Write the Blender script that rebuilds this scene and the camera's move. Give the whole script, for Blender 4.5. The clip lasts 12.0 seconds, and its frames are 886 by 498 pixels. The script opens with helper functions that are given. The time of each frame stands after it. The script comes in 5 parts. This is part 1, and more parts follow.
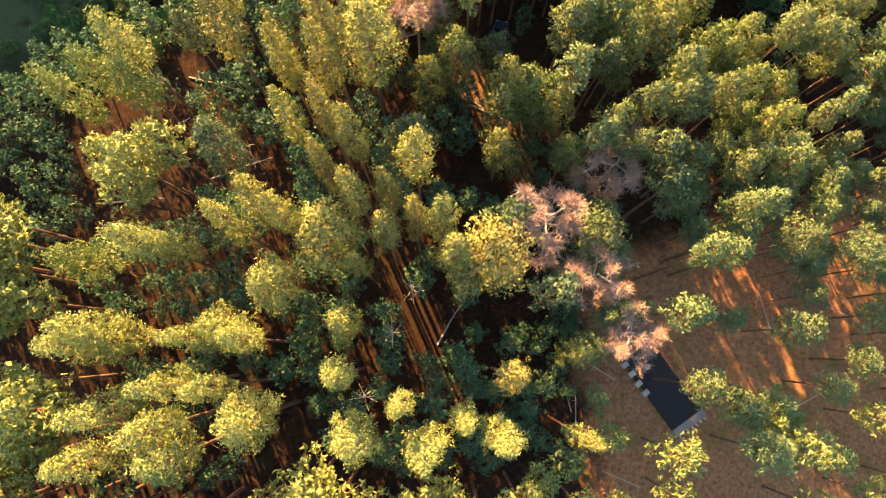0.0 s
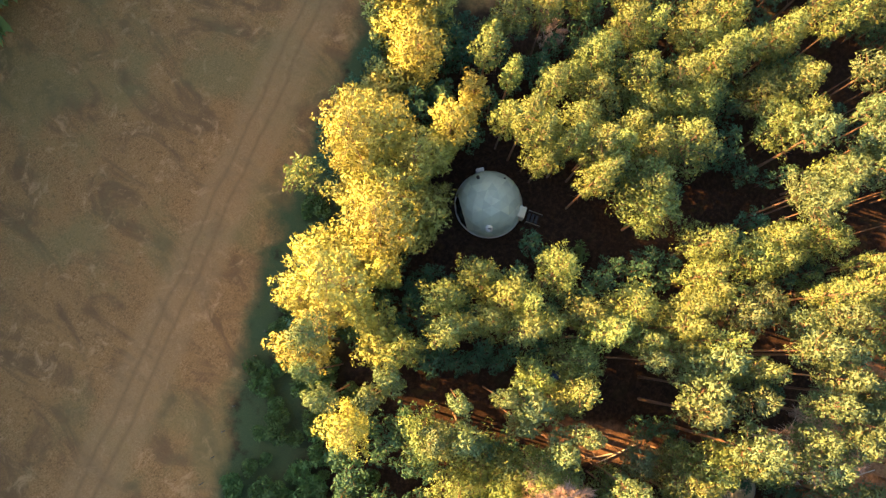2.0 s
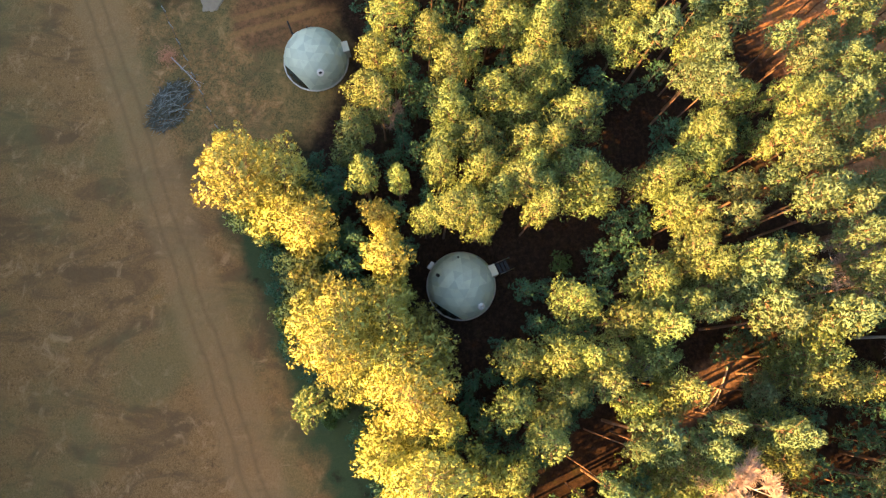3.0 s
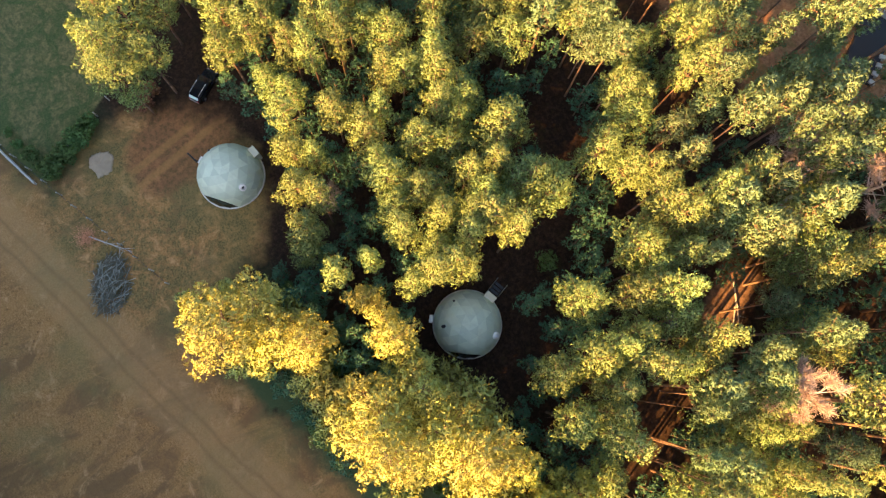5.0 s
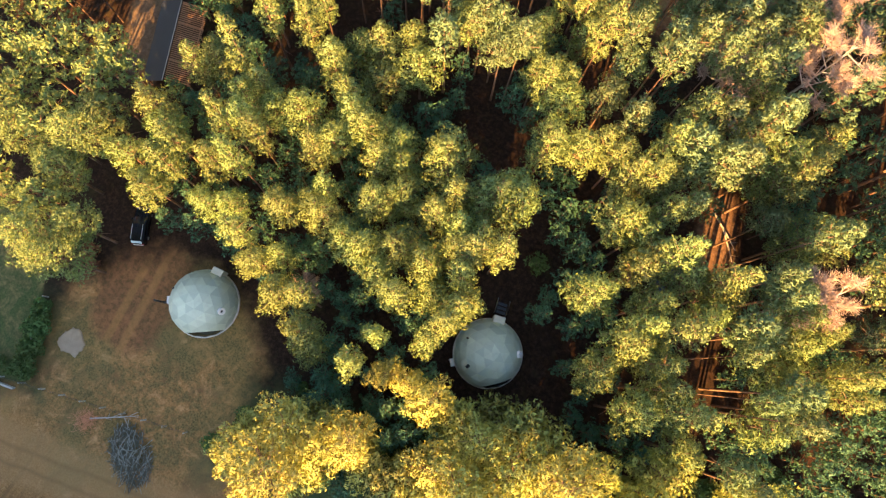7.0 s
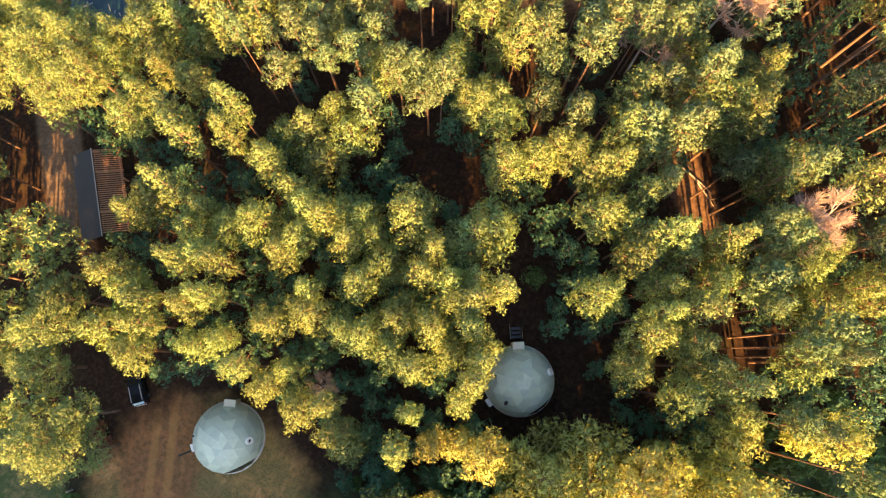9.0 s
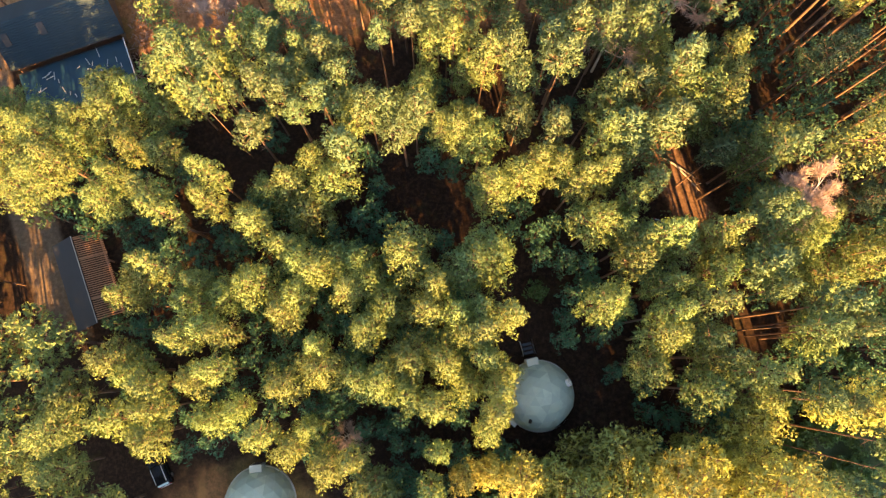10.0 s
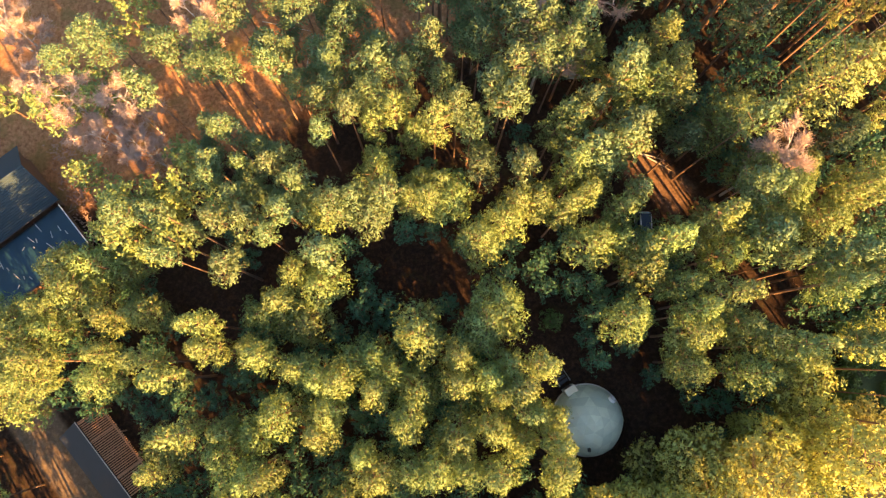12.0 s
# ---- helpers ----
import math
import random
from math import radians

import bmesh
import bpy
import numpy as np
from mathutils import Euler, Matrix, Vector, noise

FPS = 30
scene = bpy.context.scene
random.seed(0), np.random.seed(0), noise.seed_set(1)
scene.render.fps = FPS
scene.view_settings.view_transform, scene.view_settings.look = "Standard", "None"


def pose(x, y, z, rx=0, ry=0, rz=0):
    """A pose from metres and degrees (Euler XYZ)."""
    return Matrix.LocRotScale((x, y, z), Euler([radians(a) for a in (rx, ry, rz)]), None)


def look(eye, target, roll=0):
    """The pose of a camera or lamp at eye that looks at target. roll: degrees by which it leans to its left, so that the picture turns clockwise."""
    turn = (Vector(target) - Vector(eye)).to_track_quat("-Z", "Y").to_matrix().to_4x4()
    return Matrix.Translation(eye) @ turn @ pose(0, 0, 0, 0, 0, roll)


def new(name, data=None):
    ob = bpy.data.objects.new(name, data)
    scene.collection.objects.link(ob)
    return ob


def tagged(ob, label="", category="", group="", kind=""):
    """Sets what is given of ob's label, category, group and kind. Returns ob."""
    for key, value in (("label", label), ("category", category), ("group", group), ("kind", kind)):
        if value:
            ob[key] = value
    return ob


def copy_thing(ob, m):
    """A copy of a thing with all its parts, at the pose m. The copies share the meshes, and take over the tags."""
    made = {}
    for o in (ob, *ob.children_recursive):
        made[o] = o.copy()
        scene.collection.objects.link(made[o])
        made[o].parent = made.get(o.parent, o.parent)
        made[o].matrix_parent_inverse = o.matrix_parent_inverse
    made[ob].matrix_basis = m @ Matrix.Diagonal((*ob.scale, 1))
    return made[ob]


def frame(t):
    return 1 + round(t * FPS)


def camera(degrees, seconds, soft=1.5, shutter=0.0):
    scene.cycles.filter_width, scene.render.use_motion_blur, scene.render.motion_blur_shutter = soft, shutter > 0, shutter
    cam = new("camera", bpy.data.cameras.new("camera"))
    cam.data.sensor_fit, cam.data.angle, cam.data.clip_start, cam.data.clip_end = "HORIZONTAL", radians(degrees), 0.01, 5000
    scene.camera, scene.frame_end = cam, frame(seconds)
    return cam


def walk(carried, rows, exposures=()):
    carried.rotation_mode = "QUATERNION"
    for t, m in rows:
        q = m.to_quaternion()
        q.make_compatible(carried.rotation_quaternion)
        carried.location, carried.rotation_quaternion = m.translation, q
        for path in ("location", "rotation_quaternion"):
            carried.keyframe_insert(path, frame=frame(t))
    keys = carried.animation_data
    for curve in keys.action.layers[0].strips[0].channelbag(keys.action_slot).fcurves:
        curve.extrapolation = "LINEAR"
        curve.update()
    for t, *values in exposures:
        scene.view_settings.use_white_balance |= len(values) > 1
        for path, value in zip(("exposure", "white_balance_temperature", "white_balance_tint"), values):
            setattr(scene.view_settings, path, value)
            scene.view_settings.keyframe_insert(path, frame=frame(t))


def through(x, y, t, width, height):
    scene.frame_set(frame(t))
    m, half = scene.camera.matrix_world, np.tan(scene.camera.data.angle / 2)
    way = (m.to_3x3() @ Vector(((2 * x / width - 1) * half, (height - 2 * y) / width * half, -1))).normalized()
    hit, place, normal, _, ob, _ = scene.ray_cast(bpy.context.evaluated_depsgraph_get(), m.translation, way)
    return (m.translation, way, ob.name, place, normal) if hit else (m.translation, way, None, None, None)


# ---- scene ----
cam = camera(66.8, 12.0, soft=1.3)
# seconds, place in metres, turn in degrees
PATH = [
    (0, -0.89, -11.25, 78.93, 8.50, -0.53, -0.33),
    (0.5, -1.46, -0.05, 78.61, 8.68, -0.54, -0.33),
    (1, -2.59, 15.29, 78.80, 8.05, -0.71, -0.87),
    (1.5, -2.69, 29.27, 78.45, 7.83, -0.74, -20.11),
    (2, -0.19, 42.13, 77.94, 8.22, -1.75, -48.97),
    (2.5, 4.79, 49.15, 77.91, 8.97, -1.96, -73.50),
    (3, 9.10, 52.25, 77.84, 9.43, -1.93, -91.75),
    (3.2, 10.16, 52.70, 77.83, 9.44, -1.93, -95.63),
    (4.8, 15.78, 54.62, 78.30, 9.57, -2.35, -115.08),
    (5, 16.46, 54.76, 78.28, 9.63, -2.41, -117.38),
    (5.5, 17.96, 54.73, 78.21, 9.79, -2.34, -122.99),
    (6, 19.50, 54.29, 78.13, 9.84, -2.11, -128.75),
    (6.5, 20.88, 53.86, 78.10, 9.90, -1.92, -133.91),
    (7, 22.36, 53.46, 78.11, 10.04, -1.80, -139.55),
    (7.2, 22.86, 53.38, 78.11, 10.21, -1.78, -141.78),
    (8.8, 26.91, 49.06, 77.63, 9.65, -0.74, -158.55),
    (9, 27.52, 48.32, 77.81, 9.44, -0.72, -160.40),
    (9.5, 28.76, 46.88, 77.99, 9.38, -0.67, -164.98),
    (10, 29.99, 45.19, 78.05, 9.34, -0.63, -170.09),
    (10.5, 30.90, 43.46, 78.03, 9.29, -0.50, -174.33),
    (11, 31.94, 41.40, 78.04, 9.13, -0.51, -178.90),
    (11.5, 32.80, 39.37, 78.06, 8.93, -0.56, -183.24),
    (12, 33.42, 37.69, 77.89, 9.22, -0.49, -188.87),
]
walk(cam, [(t, pose(x, y, z, rx, ry, rz)) for t, x, y, z, rx, ry, rz in PATH], exposures=[(0.0, 3.0), (12.0, 3.0)])

# ---- light: a low warm sun over the field, clear sky ----
SUN_EL, SUN_X, SUN_Y = radians(23.0), -0.40, 0.917
world = bpy.data.worlds.new("sky_world")
scene.world = world
world.use_nodes = True
wn = world.node_tree.nodes
sky = wn.new("ShaderNodeTexSky")
sky.sky_type = "NISHITA"
sky.sun_disc = False
sky.sun_elevation = SUN_EL
sky.sun_rotation = math.atan2(SUN_X, SUN_Y)
sky.air_density, sky.dust_density, sky.ozone_density = 0.95, 1.5, 0.6
wn["Background"].inputs["Strength"].default_value = 0.061
world.node_tree.links.new(sky.outputs["Color"], wn["Background"].inputs["Color"])
sun_data = bpy.data.lights.new("sun", "SUN")
sun_data.energy, sun_data.angle, sun_data.color = 5.0, radians(0.6), (1.0, 0.50, 0.155)
sun = new("sun", sun_data)
sun.matrix_world = look((0, 0, 0), (-SUN_X * math.cos(SUN_EL), -SUN_Y * math.cos(SUN_EL), -math.sin(SUN_EL)))


# ---- helpers of this scene ----
def gz(x, y=0.0):
    """The ground's height: it falls gently towards the house."""
    return 0.29 - 0.0537 * max(-90.0, min(130.0, x)) - 0.0071 * max(-60.0, min(120.0, y))


def link(nt, a, b):
    nt.links.new(a, b)


class Mat:
    """A node material with a few shorthands."""

    def __init__(self, name):
        self.m = bpy.data.materials.new(name)
        self.m.use_nodes = True
        self.nt = self.m.node_tree
        self.b = self.nt.nodes["Principled BSDF"]
        self.out = self.nt.nodes["Material Output"]
        self.tc = self.nt.nodes.new("ShaderNodeTexCoord")

    def node(self, kind, **props):
        n = self.nt.nodes.new(kind)
        for key, value in props.items():
            setattr(n, key, value)
        return n

    def put(self, socket, value):
        if hasattr(value, "is_output"):
            self.nt.links.new(value, socket)
        else:
            socket.default_value = value

    def math(self, op, a, b=0.0, c=None, clamp=False):
        n = self.node("ShaderNodeMath", operation=op, use_clamp=clamp)
        self.put(n.inputs[0], a)
        self.put(n.inputs[1], b)
        if c is not None:
            self.put(n.inputs[2], c)
        return n.outputs[0]

    def noise(self, scale, detail=4.0, rough=0.6, vec=None, dist=0.0):
        n = self.node("ShaderNodeTexNoise")
        n.inputs["Scale"].default_value = scale
        n.inputs["Detail"].default_value = detail
        n.inputs["Roughness"].default_value = rough
        n.inputs["Distortion"].default_value = dist
        self.nt.links.new(vec or self.tc.outputs["Object"], n.inputs["Vector"])
        return n.outputs["Fac"]

    def ramp(self, fac, *stops):
        n = self.node("ShaderNodeValToRGB")
        self.nt.links.new(fac, n.inputs["Fac"])
        e = n.color_ramp.elements
        while len(e) < len(stops):
            e.new(0.5)
        for el, (p, c) in zip(e, stops):
            el.position, el.color = p, (*c, 1) if len(c) == 3 else c
        return n.outputs["Color"]

    def mix(self, fac, a, b, mode="MIX"):
        n = self.node("ShaderNodeMix", data_type="RGBA", blend_type=mode)
        self.put(n.inputs["Factor"], fac)
        for s, v in ((n.inputs[6], a), (n.inputs[7], b)):
            self.put(s, (*v, 1) if isinstance(v, tuple) and len(v) == 3 else v)
        return n.outputs[2]

    def step(self, value, lo, hi):
        n = self.node("ShaderNodeMapRange", interpolation_type="SMOOTHSTEP")
        self.put(n.inputs["Value"], value)
        n.inputs["From Min"].default_value, n.inputs["From Max"].default_value = lo, hi
        return n.outputs["Result"]

    def stretched(self, sx, sy, sz, turn=0.0, source=None):
        n = self.node("ShaderNodeMapping")
        n.inputs["Scale"].default_value = (sx, sy, sz)
        n.inputs["Rotation"].default_value = (0, 0, turn)
        self.nt.links.new(source or self.tc.outputs["Object"], n.inputs["Vector"])
        return n.outputs["Vector"]

    def bump(self, height, strength=0.4, distance=0.03):
        n = self.node("ShaderNodeBump")
        n.inputs["Strength"].default_value, n.inputs["Distance"].default_value = strength, distance
        self.nt.links.new(height, n.inputs["Height"])
        self.nt.links.new(n.outputs["Normal"], self.b.inputs["Normal"])

    def done(self, color, rough=0.8, metal=0.0, spec=None):
        self.put(self.b.inputs["Base Color"], (*color, 1) if isinstance(color, tuple) and len(color) == 3 else color)
        self.put(self.b.inputs["Roughness"], rough)
        self.b.inputs["Metallic"].default_value = metal
        if spec is not None:
            self.b.inputs["Specular IOR Level"].default_value = spec
        return self.m


def plain(name, color, rough=0.7, var=0.25, scale=3.0, metal=0.0, bump=0.0):
    """A surface of one paint with blotches and fine grain."""
    m = Mat(name)
    big, fine = m.noise(scale, 5), m.noise(scale * 14, 3)
    dark = tuple(c * (1 - var) for c in color)
    light = tuple(min(1, c * (1 + var)) for c in color)
    col = m.mix(m.math("MULTIPLY_ADD", fine, 0.35, m.math("MULTIPLY", big, 0.65)), dark, light)
    if bump:
        m.bump(fine, bump, 0.02)
    return m.done(col, rough, metal)


def foliage(name, dark, light, through):
    m = Mat(name)
    info = m.node("ShaderNodeObjectInfo")
    geo = m.node("ShaderNodeNewGeometry")
    isle = m.math("POWER", geo.outputs["Random Per Island"], 1.1)
    col = m.mix(m.math("MULTIPLY_ADD", isle, 0.44, 0.32), dark, light)
    hue = m.node("ShaderNodeHueSaturation")
    m.put(hue.inputs["Hue"], m.math("MULTIPLY_ADD", info.outputs["Random"], 0.035, 0.482))
    m.put(hue.inputs["Value"], m.math("MULTIPLY_ADD", info.outputs["Random"], 0.35, 0.82))
    m.put(hue.inputs["Color"], col)
    m.done(hue.outputs["Color"], 0.6, spec=0.25)
    tr = m.node("ShaderNodeBsdfTranslucent")
    m.put(tr.inputs["Color"], m.mix(0.5, hue.outputs["Color"], through))
    mx = m.node("ShaderNodeMixShader")
    mx.inputs[0].default_value = 0.12
    link(m.nt, m.b.outputs[0], mx.inputs[1])
    link(m.nt, tr.outputs[0], mx.inputs[2])
    link(m.nt, mx.outputs[0], m.out.inputs["Surface"])
    return m.m


# ---- materials ----
def ground_material():
    m = Mat("ground_cover")
    sep = m.node("ShaderNodeSeparateXYZ")
    link(m.nt, m.tc.outputs["Object"], sep.inputs[0])
    x, y = sep.outputs["X"], sep.outputs["Y"]
    wob = m.math("MULTIPLY_ADD", m.noise(0.25, 5), 7.0, -3.5)
    # the field lies beyond two lines, and opens into the glade round the tent by the car
    d1 = m.math("SUBTRACT", m.math("SUBTRACT", y, m.math("MULTIPLY", x, 0.37)), 64.0)
    d2 = m.math("SUBTRACT", m.math("SUBTRACT", y, m.math("MULTIPLY", x, 0.64)), 65.0)
    gx, gy = m.math("SUBTRACT", x, 47.0), m.math("SUBTRACT", y, 74.0)
    d3 = m.math("SUBTRACT", 14.0, m.math("SQRT", m.math("ADD", m.math("MULTIPLY", gx, gx), m.math("MULTIPLY", gy, gy))))
    d = m.math("MAXIMUM", m.math("MAXIMUM", d1, d2), d3)
    field = m.step(m.math("ADD", d, wob), -1.0, 3.0)
    # forest floor: needle litter and moss, with tree shade put into the near-black
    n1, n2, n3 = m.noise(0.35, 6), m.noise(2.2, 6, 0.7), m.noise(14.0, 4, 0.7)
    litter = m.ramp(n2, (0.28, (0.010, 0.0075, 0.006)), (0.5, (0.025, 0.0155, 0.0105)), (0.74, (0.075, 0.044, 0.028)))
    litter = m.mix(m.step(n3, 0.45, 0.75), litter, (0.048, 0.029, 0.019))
    litter = m.mix(m.math("MULTIPLY", m.step(n1, 0.55, 0.72), 0.6), litter, (0.05, 0.045, 0.018))
    # dry field: mown stubble with grey and green patches, drawn out along the lane
    along = m.stretched(0.5, 0.06, 1.0, -0.36)
    f1, f2, f3 = m.noise(0.07, 5, 0.6), m.noise(1.0, 6, 0.7, along), m.noise(5.0, 5, 0.75)
    f4, f5 = m.noise(0.40, 7, 0.72, None, 0.7), m.noise(1.7, 6, 0.75)
    f6 = m.noise(0.22, 5, 0.62, m.stretched(1.0, 0.45, 1.0, -0.36), 1.2)
    grass = m.ramp(f3, (0.36, (0.215, 0.130, 0.062)), (0.5, (0.315, 0.195, 0.094)), (0.64, (0.42, 0.265, 0.132)))
    grass = m.mix(m.math("MULTIPLY", m.step(f2, 0.45, 0.62), 0.5), grass, (0.36, 0.222, 0.105))
    # worn brown hollows, bleached sweeps, and dull green patches
    grass = m.mix(m.math("MULTIPLY", m.step(f5, 0.52, 0.70), 0.8), grass, m.mix(f3, (0.085, 0.055, 0.028), (0.19, 0.118, 0.06)))
    grass = m.mix(m.math("MULTIPLY", m.step(f6, 0.46, 0.64), 0.85), grass, m.mix(f5, (0.115, 0.078, 0.042), (0.25, 0.16, 0.085)))
    grass = m.mix(m.math("MULTIPLY", m.step(f4, 0.47, 0.30), 0.75), grass, m.mix(f3, (0.42, 0.27, 0.14), (0.62, 0.40, 0.21)))
    grass = m.mix(m.math("MULTIPLY", m.step(f1, 0.46, 0.62), 0.45), grass, m.mix(f5, (0.10, 0.115, 0.052), (0.25, 0.215, 0.10)))
    # the glade round the tent by the car is greener and more uneven
    glade = m.math("MULTIPLY", m.step(d3, -3.0, 4.0), m.step(m.math("MULTIPLY_ADD", f5, 0.5, m.math("MULTIPLY", f4, 0.6)), 0.47, 0.62))
    grass = m.mix(m.math("MULTIPLY", glade, 0.75), grass, m.mix(m.step(f3, 0.4, 0.6), (0.062, 0.070, 0.030), (0.19, 0.155, 0.075)))
    # trodden earth between the car and the tent, with two pale wheel tracks
    ex, ey = m.math("SUBTRACT", x, 53.9), m.math("SUBTRACT", y, 68.0)
    along_e = m.math("ADD", m.math("MULTIPLY", ex, 0.283), m.math("MULTIPLY", ey, -0.958))
    across_e = m.math("ADD", m.math("MULTIPLY", ex, 0.958), m.math("MULTIPLY", ey, 0.283))
    worn = m.math("ADD", m.math("MULTIPLY", m.math("MULTIPLY", along_e, along_e), 0.014), m.math("MULTIPLY", m.math("MULTIPLY", across_e, across_e), 0.03))
    worn = m.math("SUBTRACT", 1.0, m.step(m.math("MULTIPLY_ADD", wob, 0.16, worn), 0.45, 1.1))
    earth = m.mix(m.step(f5, 0.40, 0.62), (0.23, 0.125, 0.072), (0.12, 0.072, 0.040))
    earth = m.mix(m.math("MULTIPLY", m.step(m.math("ABSOLUTE", m.math("SUBTRACT", m.math("ABSOLUTE", across_e), 1.0)), 0.7, 0.25), 0.6), earth, (0.37, 0.22, 0.105))
    grass = m.mix(m.math("MULTIPLY", worn, 0.68), grass, earth)
    # wheel ruts along the edge of the wood
    w2 = m.math("MULTIPLY_ADD", m.noise(0.12, 3), 1.6, -0.8)
    lane = m.math("ADD", m.math("MULTIPLY", d1, 0.938), w2)
    rut = m.math("MAXIMUM", m.math("SUBTRACT", 1.0, m.math("MULTIPLY", m.math("ABSOLUTE", m.math("SUBTRACT", lane, 6.6)), 2.6)),
                 m.math("SUBTRACT", 1.0, m.math("MULTIPLY", m.math("ABSOLUTE", m.math("SUBTRACT", lane, 8.5)), 2.6)))
    rut = m.math("MULTIPLY", m.math("MAXIMUM", rut, 0.0), m.step(f3, 0.3, 0.6))
    grass = m.mix(m.math("MULTIPLY", rut, 0.9), grass, (0.11, 0.068, 0.038))
    strip = m.math("MULTIPLY", m.step(lane, 3.5, 5.0), m.math("SUBTRACT", 1.0, m.step(lane, 9.5, 11.0)))
    grass = m.mix(m.math("MULTIPLY", strip, 0.45), grass, m.mix(f5, (0.24, 0.155, 0.075), (0.50, 0.345, 0.185)))
    edge = m.math("MULTIPLY", m.step(m.math("MAXIMUM", d1, d2), -14.0, -6.0), m.step(n1, 0.25, 0.5))
    moss = m.ramp(n3, (0.3, (0.042, 0.075, 0.034)), (0.7, (0.105, 0.135, 0.055)))
    litter = m.mix(m.math("MULTIPLY", edge, 0.85), litter, moss)
    # lane of rusty needles, sunlight put into its lighter colour
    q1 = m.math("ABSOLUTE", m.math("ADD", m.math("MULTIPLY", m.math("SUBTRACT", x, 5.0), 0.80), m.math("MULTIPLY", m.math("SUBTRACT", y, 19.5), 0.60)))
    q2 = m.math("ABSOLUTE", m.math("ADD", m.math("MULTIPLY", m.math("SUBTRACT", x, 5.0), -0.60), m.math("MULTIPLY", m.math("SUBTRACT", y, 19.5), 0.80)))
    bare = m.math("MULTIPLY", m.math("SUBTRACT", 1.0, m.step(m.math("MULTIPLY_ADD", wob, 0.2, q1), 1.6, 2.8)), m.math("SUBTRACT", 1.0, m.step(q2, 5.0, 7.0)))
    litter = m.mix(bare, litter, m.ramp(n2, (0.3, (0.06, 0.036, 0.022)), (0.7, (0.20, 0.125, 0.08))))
    # open sandy ground, dry grass south of the wood, sunlight put into its orange
    sunny = m.math("MINIMUM", m.math("SUBTRACT", x, 16.0), m.math("SUBTRACT", m.math("MULTIPLY_ADD", x, 0.25, -5.0), y))
    dry = m.ramp(n2, (0.28, (0.13, 0.062, 0.030)), (0.5, (0.32, 0.165, 0.080)), (0.72, (0.48, 0.27, 0.14)))
    dry = m.mix(m.math("MULTIPLY", m.step(n1, 0.5, 0.66), 0.6), dry, m.mix(n3, (0.09, 0.078, 0.025), (0.25, 0.20, 0.07)))
    dry = m.mix(m.math("MULTIPLY", m.step(n3, 0.56, 0.7), 0.5), dry, (0.13, 0.068, 0.036))
    litter = m.mix(m.step(m.math("ADD", sunny, wob), -1.5, 2.5), litter, dry)
    tint = m.node("ShaderNodeHueSaturation")
    m.put(tint.inputs["Hue"], 0.491)
    m.put(tint.inputs["Saturation"], 1.15)
    m.put(tint.inputs["Value"], 1.13)
    m.put(tint.inputs["Color"], grass)
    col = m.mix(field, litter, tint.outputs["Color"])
    # lawn behind the fence
    l1 = m.math("ADD", m.math("MULTIPLY", m.math("SUBTRACT", x, 60.5), 0.824), m.math("MULTIPLY", m.math("SUBTRACT", y, 79.1), 0.568))
    l2 = m.math("SUBTRACT", m.math("MULTIPLY_ADD", m.math("SUBTRACT", x, 56.3), 0.46, 85.2), y)
    l3 = m.math("MULTIPLY_ADD", m.noise(0.5, 3), 4.0, m.math("SUBTRACT", y, 72.0))
    lawn = m.step(m.math("MINIMUM", m.math("MINIMUM", l1, l2), l3), 0.0, 0.5)
    green = m.mix(m.step(f4, 0.42, 0.6), m.ramp(f3, (0.36, (0.04, 0.065, 0.024)), (0.62, (0.10, 0.125, 0.045))), m.ramp(f5, (0.4, (0.08, 0.09, 0.036)), (0.6, (0.21, 0.17, 0.075))))
    col = m.mix(lawn, col, green)
    # sandy lane past the shed
    c1 = m.math("ABSOLUTE", m.math("ADD", m.math("MULTIPLY", m.math("SUBTRACT", x, 80.0), 0.845), m.math("MULTIPLY", m.math("SUBTRACT", y, 40.5), 0.535)))
    c2 = m.math("MULTIPLY", m.step(y, 4.0, 10.0), m.math("SUBTRACT", 1.0, m.step(y, 46.0, 52.0)))
    sand = m.math("MULTIPLY", m.math("SUBTRACT", 1.0, m.step(m.math("MULTIPLY_ADD", wob, 0.15, c1), 2.2, 3.2)), c2)
    col = m.mix(sand, col, m.ramp(n2, (0.3, (0.10, 0.072, 0.048)), (0.7, (0.20, 0.15, 0.105))))
    m.bump(m.math("ADD", m.math("MULTIPLY", n3, 0.5), n2), 0.55, 0.10)
    return m.done(col, 0.95, spec=0.1)


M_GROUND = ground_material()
M_PINE = foliage("pine_needles", (0.038, 0.128, 0.074), (0.300, 0.350, 0.090), (0.24, 0.40, 0.06))
# lighter than M_PINE: sunlight on the tall crowns put into the colour
M_TALLPINE = foliage("sunlit_old_pine_needles", (0.050, 0.115, 0.055), (0.370, 0.375, 0.100), (0.34, 0.38, 0.06))
# duller copy of M_PINE: weaker light on the southern stand put into colour
M_GREYPINE = foliage("dimmed_pine_needles", (0.036, 0.110, 0.076), (0.205, 0.265, 0.100), (0.20, 0.34, 0.07))
# darkened copy of the needles: shade under the tall trees put into colour
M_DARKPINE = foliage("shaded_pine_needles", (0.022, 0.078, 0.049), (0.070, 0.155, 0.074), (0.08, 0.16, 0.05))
# dark blue-green stands in for the shade on these tall crowns
M_BLUEPINE = foliage("shade_blue_needles", (0.016, 0.050, 0.038), (0.115, 0.185, 0.098), (0.12, 0.22, 0.07))
